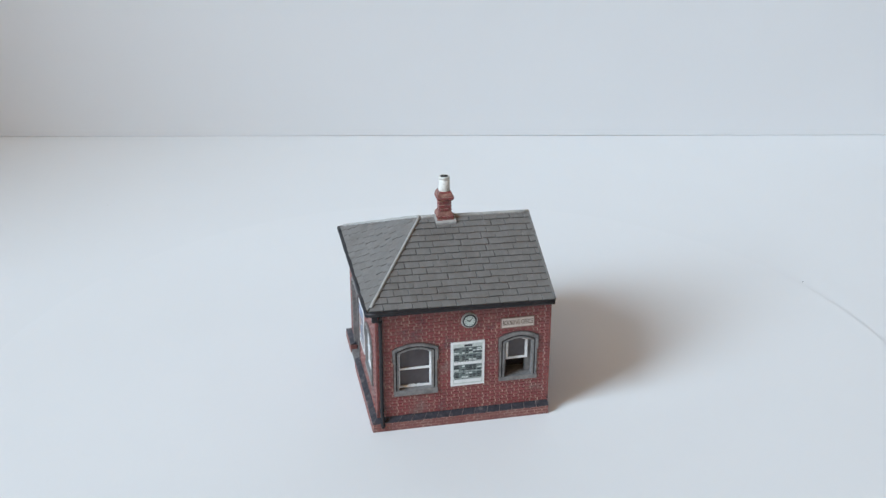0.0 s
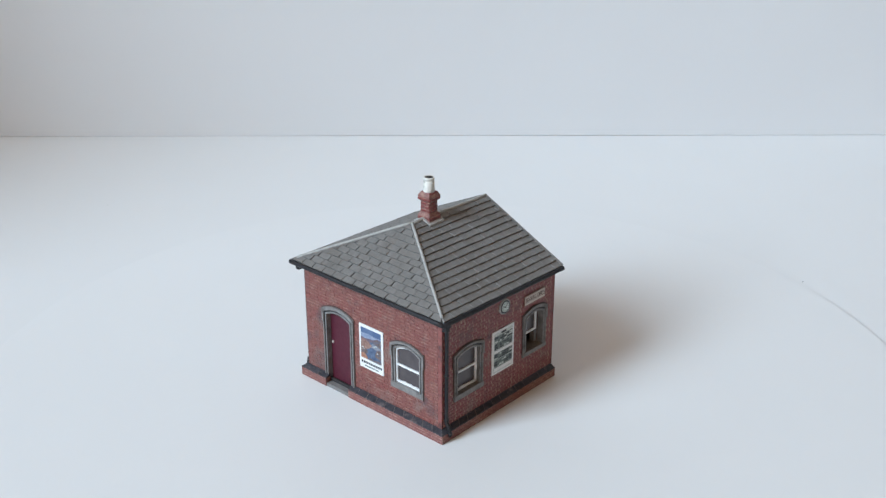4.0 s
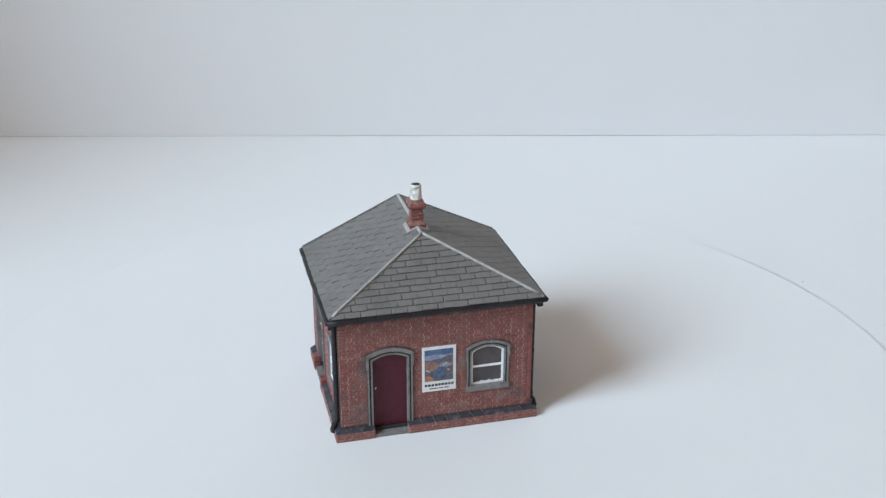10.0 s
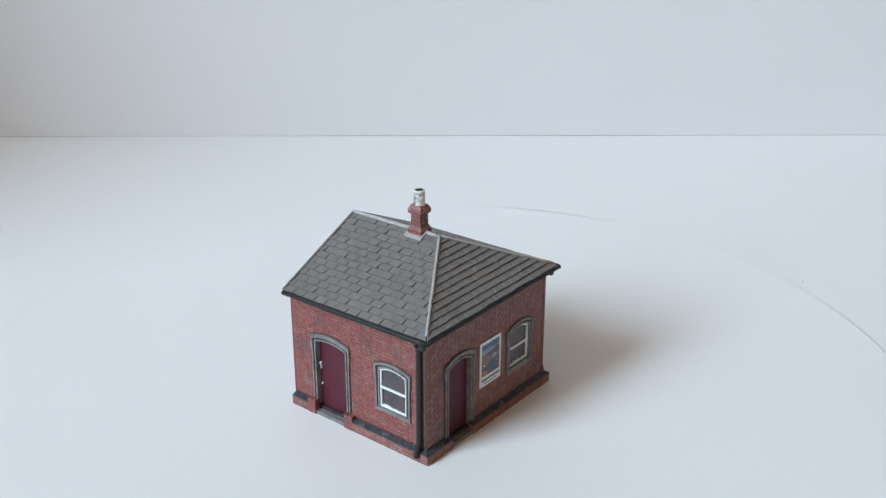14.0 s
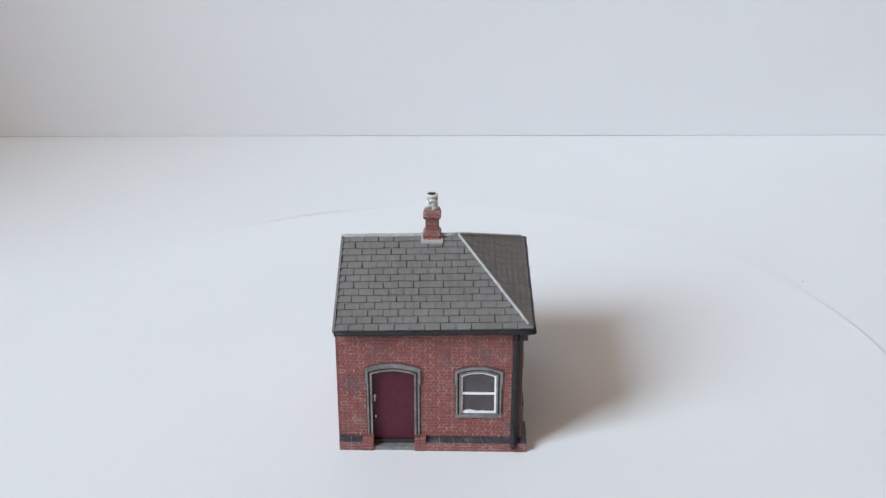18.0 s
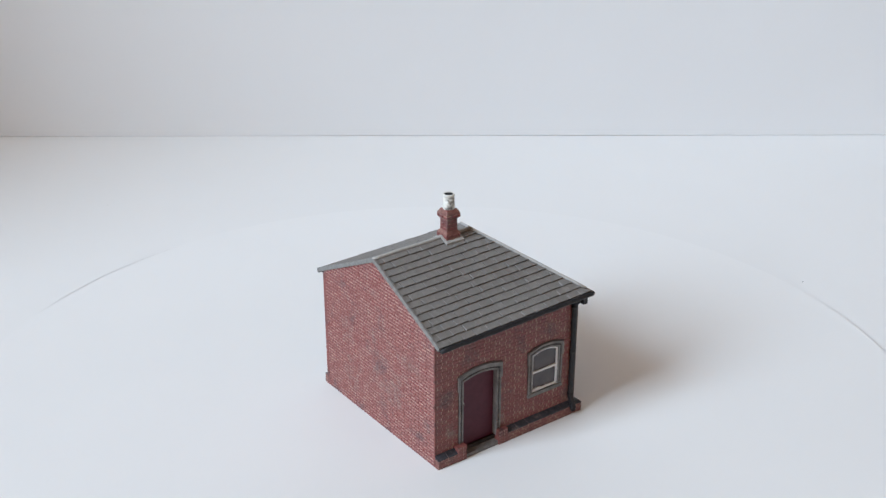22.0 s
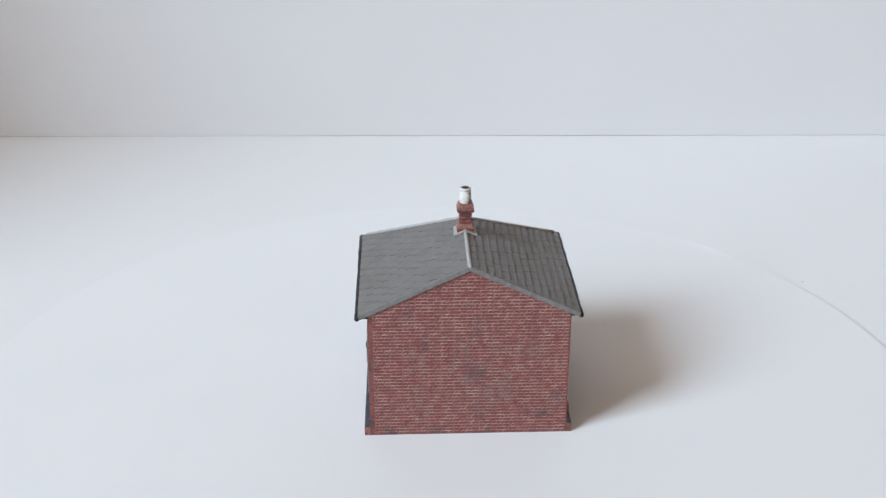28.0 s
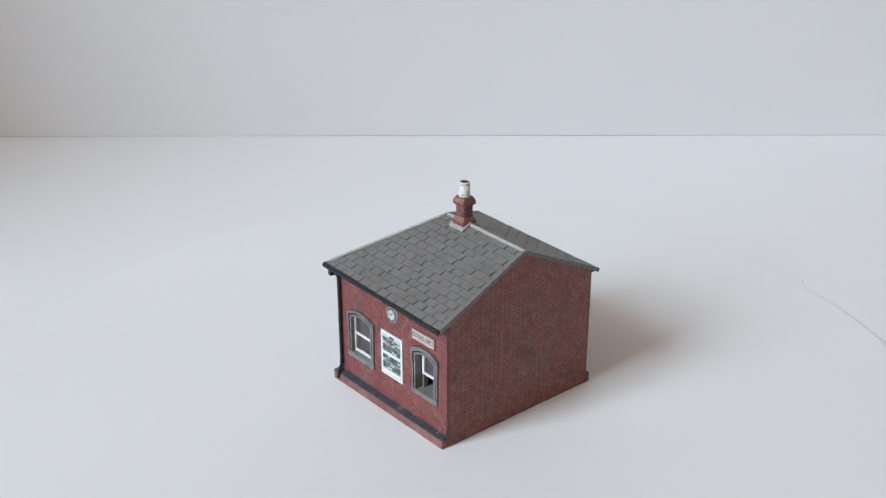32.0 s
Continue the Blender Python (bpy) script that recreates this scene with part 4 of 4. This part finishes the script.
    rows = [(24.9, 0.8), (23.2, 1.8), (20.9, 1.8), (17.6, 1.8), (15.2, 1.8)]
    for z, h in rows:
        if h > 1:
            bm = bmesh.new()
            box(bm, -2.35, 5.85, z - h / 2 - 0.1, z + h / 2 + 0.1, 0.4, 0.485, tt_face)
            part("print_block", bm, PRINT_GREY, sheet)
        if h < 1:
            cols = [(0.8, 2.8)]
        else:
            cols = [(-2.3, -0.9), (0.1, 0.95), (1.15, 2.0), (2.15, 3.0), (3.25, 4.1), (4.5, 5.7)]
        for c0, c1 in cols:
            lines = 1 if h < 1 else 3
            for q in range(lines):
                bm = bmesh.new()
                y0 = z - h / 2 + q * h / lines
                box(bm, c0 + rnd.uniform(-0.2, 0.1), c1 + rnd.uniform(-0.2, 0.2), y0, y0 + h / lines - rnd.uniform(0.1, 0.25), 0.45, 0.50, tt_face)
                part("print_bar", bm, rnd.choice((PRINT_DARK, PRINT_DARK, PRINT_DARK, PRINT_PALE, PRINT_GREY)), sheet)
        bm = bmesh.new()
        box(bm, -2.2, 5.6, z - h / 2 - 0.42, z - h / 2 - 0.2, 0.45, 0.50, tt_face)
        part("print_bar", bm, PRINT_GREY, sheet)
    for z in (19.2, 13.2):
        bm = bmesh.new()
        box(bm, -2.3, 5.8, z - 0.5, z + 0.45, 0.45, 0.50, tt_face)
        part("print_bar", bm, PRINT_WHITE, sheet)
    # poster
    po_face = lambda s, z, d: face_b(s + 0.7, z - 0.3, d)
    bm = bmesh.new()
    box(bm, -5.1, 4.8, 11.75, 26.2, 0.0, 0.4, po_face)
    soften(bm, 0.15, 2)
    poster = part("poster", bm, PRINT_WHITE, house, "white bordered poster of a harbour under a blue sky")
    pieces = (
        ("sky", SKY_BLUE, [(-4.4, 20.9), (3.95, 20.9), (3.95, 25.3), (-4.4, 25.3)]),
        ("pale_sky", SKY_PALE, [(-4.4, 20.9), (3.95, 20.9), (3.95, 23.6), (1.5, 23.3), (-1.0, 23.7), (-4.4, 23.4)]),
        ("far_hills", HILL_VIOLET, [(-4.4, 20.6), (3.95, 20.6), (3.95, 23.0), (2.2, 23.1), (0.6, 22.3), (-1.2, 22.2), (-2.6, 21.9), (-4.4, 22.2)]),
        ("water", SEA_BLUE, [(-4.4, 15.1), (3.95, 15.1), (3.95, 21.4), (1.0, 21.6), (-0.6, 21.2), (-4.4, 20.9)]),
        ("pale_water", SEA_PALE, [(0.0, 19.6), (3.95, 19.2), (3.95, 20.5), (1.2, 21.3), (0.1, 20.9)]),
        ("near_hill", HILL_ORANGE, [(-4.4, 17.9), (-2.6, 18.2), (-1.0, 18.9), (0.2, 20.1), (-1.0, 21.1), (-3.0, 21.6), (-4.4, 21.3)]),
        ("headland", HILL_BROWN, [(0.8, 21.2), (3.95, 20.4), (3.95, 22.6), (2.2, 22.8), (1.0, 22.0)]),
        ("shore", HILL_BROWN, [(1.4, 17.2), (3.95, 16.2), (3.95, 19.9), (2.6, 19.6), (1.8, 18.6)]),
        ("harbour", HILL_BROWN, [(-4.4, 16.7), (-2.2, 16.9), (-1.3, 17.7), (-2.4, 18.5), (-4.4, 18.4)]),
        ("roofs", HILL_RED, [(-4.4, 15.1), (-1.4, 15.1), (-2.1, 16.3), (-3.1, 17.0), (-4.4, 16.7)]),
        ("quay", HILL_BROWN, [(-1.4, 15.1), (3.95, 15.1), (3.95, 16.1), (1.0, 15.7), (-0.8, 15.9)]),
    )
    for k, (nm, mat, line) in enumerate(pieces):
        bm = bmesh.new()
        prism(bm, po_face, line, 0.36, 0.42 + 0.008 * k)
        part(nm, bm, mat, poster)
    for k in range(5):
        bm = bmesh.new()
        s = (-3.9, -3.4, 0.9, 1.6, 2.3)[k]
        z = (18.6, 18.2, 20.1, 20.5, 18.3)[k]
        box(bm, s, s + 0.55, z, z + 0.28, 0.4, 0.54, po_face)
        part("boat", bm, PRINT_PALE, poster)
    x = -4.35
    for w in (0.55, 0.6, 0.6, 0.55, 0.55, 0.62, 0.6, 0.5, 0.55):
        bm = bmesh.new()
        box(bm, x, x + w + 0.16, 13.4, 14.15, 0.38, 0.43, po_face)
        part("print_bar", bm, PRINT_DARK, poster)
        x += w + 0.4
    for a, b in ((-3.0, -0.6), (-0.3, 1.0), (1.4, 2.7)):
        bm = bmesh.new()
        box(bm, a, b, 12.45, 12.85, 0.38, 0.43, po_face)
        part("print_bar", bm, PRINT_GREY, poster)


def booking_office():
    house = thing("booking_office", "painted resin model of a red brick booking office, slate roof", "model building")
    a = wall("a", face_a, (A_WINDOW, A_TICKET), house)
    b = wall("b", face_b, (B_DOOR, B_WINDOW), house)
    c = wall("c", face_c, (C_DOOR, C_WINDOW), house)
    d = wall("d", face_d, (), house)
    bm = bmesh.new()
    box(bm, -WALL_B + 0.5, WALL_D - 0.5, -WALL_A + 0.5, WALL_C - 0.5, FOOT, 1.2)
    part("base_plate", bm, INSIDE, house)
    surround(face_a, A_WINDOW, house)
    surround(face_a, A_TICKET, house, rise=0.3, drop=1.3)
    surround(face_b, B_WINDOW, house)
    surround(face_c, C_WINDOW, house, drop=1.15)
    surround(face_b, B_DOOR, house, True, 0.4)
    surround(face_c, C_DOOR, house, True, 0.5)
    sash(face_a, A_WINDOW, -1.2, house, 17.65)
    sash(face_b, B_WINDOW, -0.45, house, 17.5)
    sash(face_c, C_WINDOW, -0.25, house, 17.05)
    sash(face_a, A_TICKET, -1.85, house, 17.1, 1.1)
    # grey lining and floor of the open ticket window
    s0, s1, zb, spring, apex = A_TICKET
    for x0, x1 in ((s0 - 0.1, s0 + 1.0), (s1 - 1.35, s1 + 0.1)):
        bm = bmesh.new()
        box(bm, x0, x1, zb - 0.1, apex - 0.4, -3.6, -2.0, face_a)
        soften(bm, 0.2, 2)
        part("window_lining", bm, GREY_TRIM, house)
    bm = bmesh.new()
    box(bm, s0 - 0.1, s1 + 0.1, zb - 0.6, zb - 0.05, -6.0, -1.9, face_a)
    part("ticket_counter", bm, GREY_TRIM, house, "grey counter inside the open ticket window")
    # dark sheet added behind the window, standing in for the shade inside
    bm = bmesh.new()
    box(bm, s0 - 1.5, s1 + 1.5, zb - 1, apex + 0.5, -6.4, -6.0, face_a)
    part("dark_backing", bm, INSIDE, house)
    door(face_b, B_DOOR, house, ((-17.7, 14.0, 0.7),))
    door(face_c, C_DOOR, house, ((-16.6, 14.8, 2.2), (-16.4, 8.7, 0.7)))
    out = 1.7
    plinth_run(face_a, -WALL_B, WALL_D, out, True, False, house)
    plinth_run(face_b, -WALL_C, -18.6, out, True, False, house)
    plinth_run(face_b, -8.7, WALL_A, out, False, True, house)
    plinth_run(face_c, -WALL_D, -20.0, out, False, False, house, blocks=((-20.1, -17.0),))
    plinth_run(face_c, -2.5, WALL_B, out, False, True, house, blocks=((-5.5, -2.3),))
    downpipe(face_a, -23.0, house, -0.2, 0.52, -24.7)
    downpipe(face_c, 22.3, house, 0.2, 0.85, 24.6)
    signs(house)
    roof(house)
    chimney(house)
    # rounded wall corners, flush with the brick faces
    for x, y, foot in ((-WALL_B, -WALL_A, 2.9), (WALL_D, -WALL_A, 2.9), (WALL_D, WALL_C, 2.9), (-WALL_B, WALL_C, 2.9)):
        bm = bmesh.new()
        sx, sy = math.copysign(1, x), math.copysign(1, y)
        dark = x < 0 < y      # dark brown behind the downpipe
        box(bm, *sorted((x - sx * (1.3 if dark else 0.35), x + sx * (0.0 if dark else 0.14))), *sorted((y - sy * (1.2 if y < 0 else 0.35), y + sy * 0.16)), foot if x < 0 else -0.6, 36.9)
        soften(bm, 0.12, 2)
        part("wall_corner", bm, DARK_BROWN if dark else BLOCK, house)
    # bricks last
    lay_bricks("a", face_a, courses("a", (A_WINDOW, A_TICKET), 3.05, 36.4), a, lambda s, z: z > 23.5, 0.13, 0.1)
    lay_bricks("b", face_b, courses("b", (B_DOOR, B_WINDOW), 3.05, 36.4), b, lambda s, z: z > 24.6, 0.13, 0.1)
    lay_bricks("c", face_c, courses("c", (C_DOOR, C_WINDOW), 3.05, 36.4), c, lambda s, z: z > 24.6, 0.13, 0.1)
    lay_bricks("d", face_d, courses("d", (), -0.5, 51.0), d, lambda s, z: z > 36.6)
    return house


room()
table()
backboard()
# unseen board, only there to block window light on the left
shade_board()
speck(133.7, 74.4, 0.32, PRINT_DARK, "tiny dark speck on the white board")
speck(-142.7, 150.1, 0.3, PRINT_PALE, "tiny pale grey speck on the white board")
DISC = turntable()
HOUSE = booking_office()


def motions():
    disc_rows, house_rows = [], []
    for k in range(33):
        a = turn_at(k)
        c, s = math.cos(radians(a)), math.sin(radians(a))
        disc_rows.append((k, pose(0, 0, 0, 0, 0, a)))
        house_rows.append((k, pose((HOUSE_AT[0] * c - HOUSE_AT[1] * s) * MM, (HOUSE_AT[0] * s + HOUSE_AT[1] * c) * MM, -FOOT * MM, 0, 0, a + HOUSE_TURN)))
    walk(DISC, disc_rows)
    walk(HOUSE, house_rows)


motions()
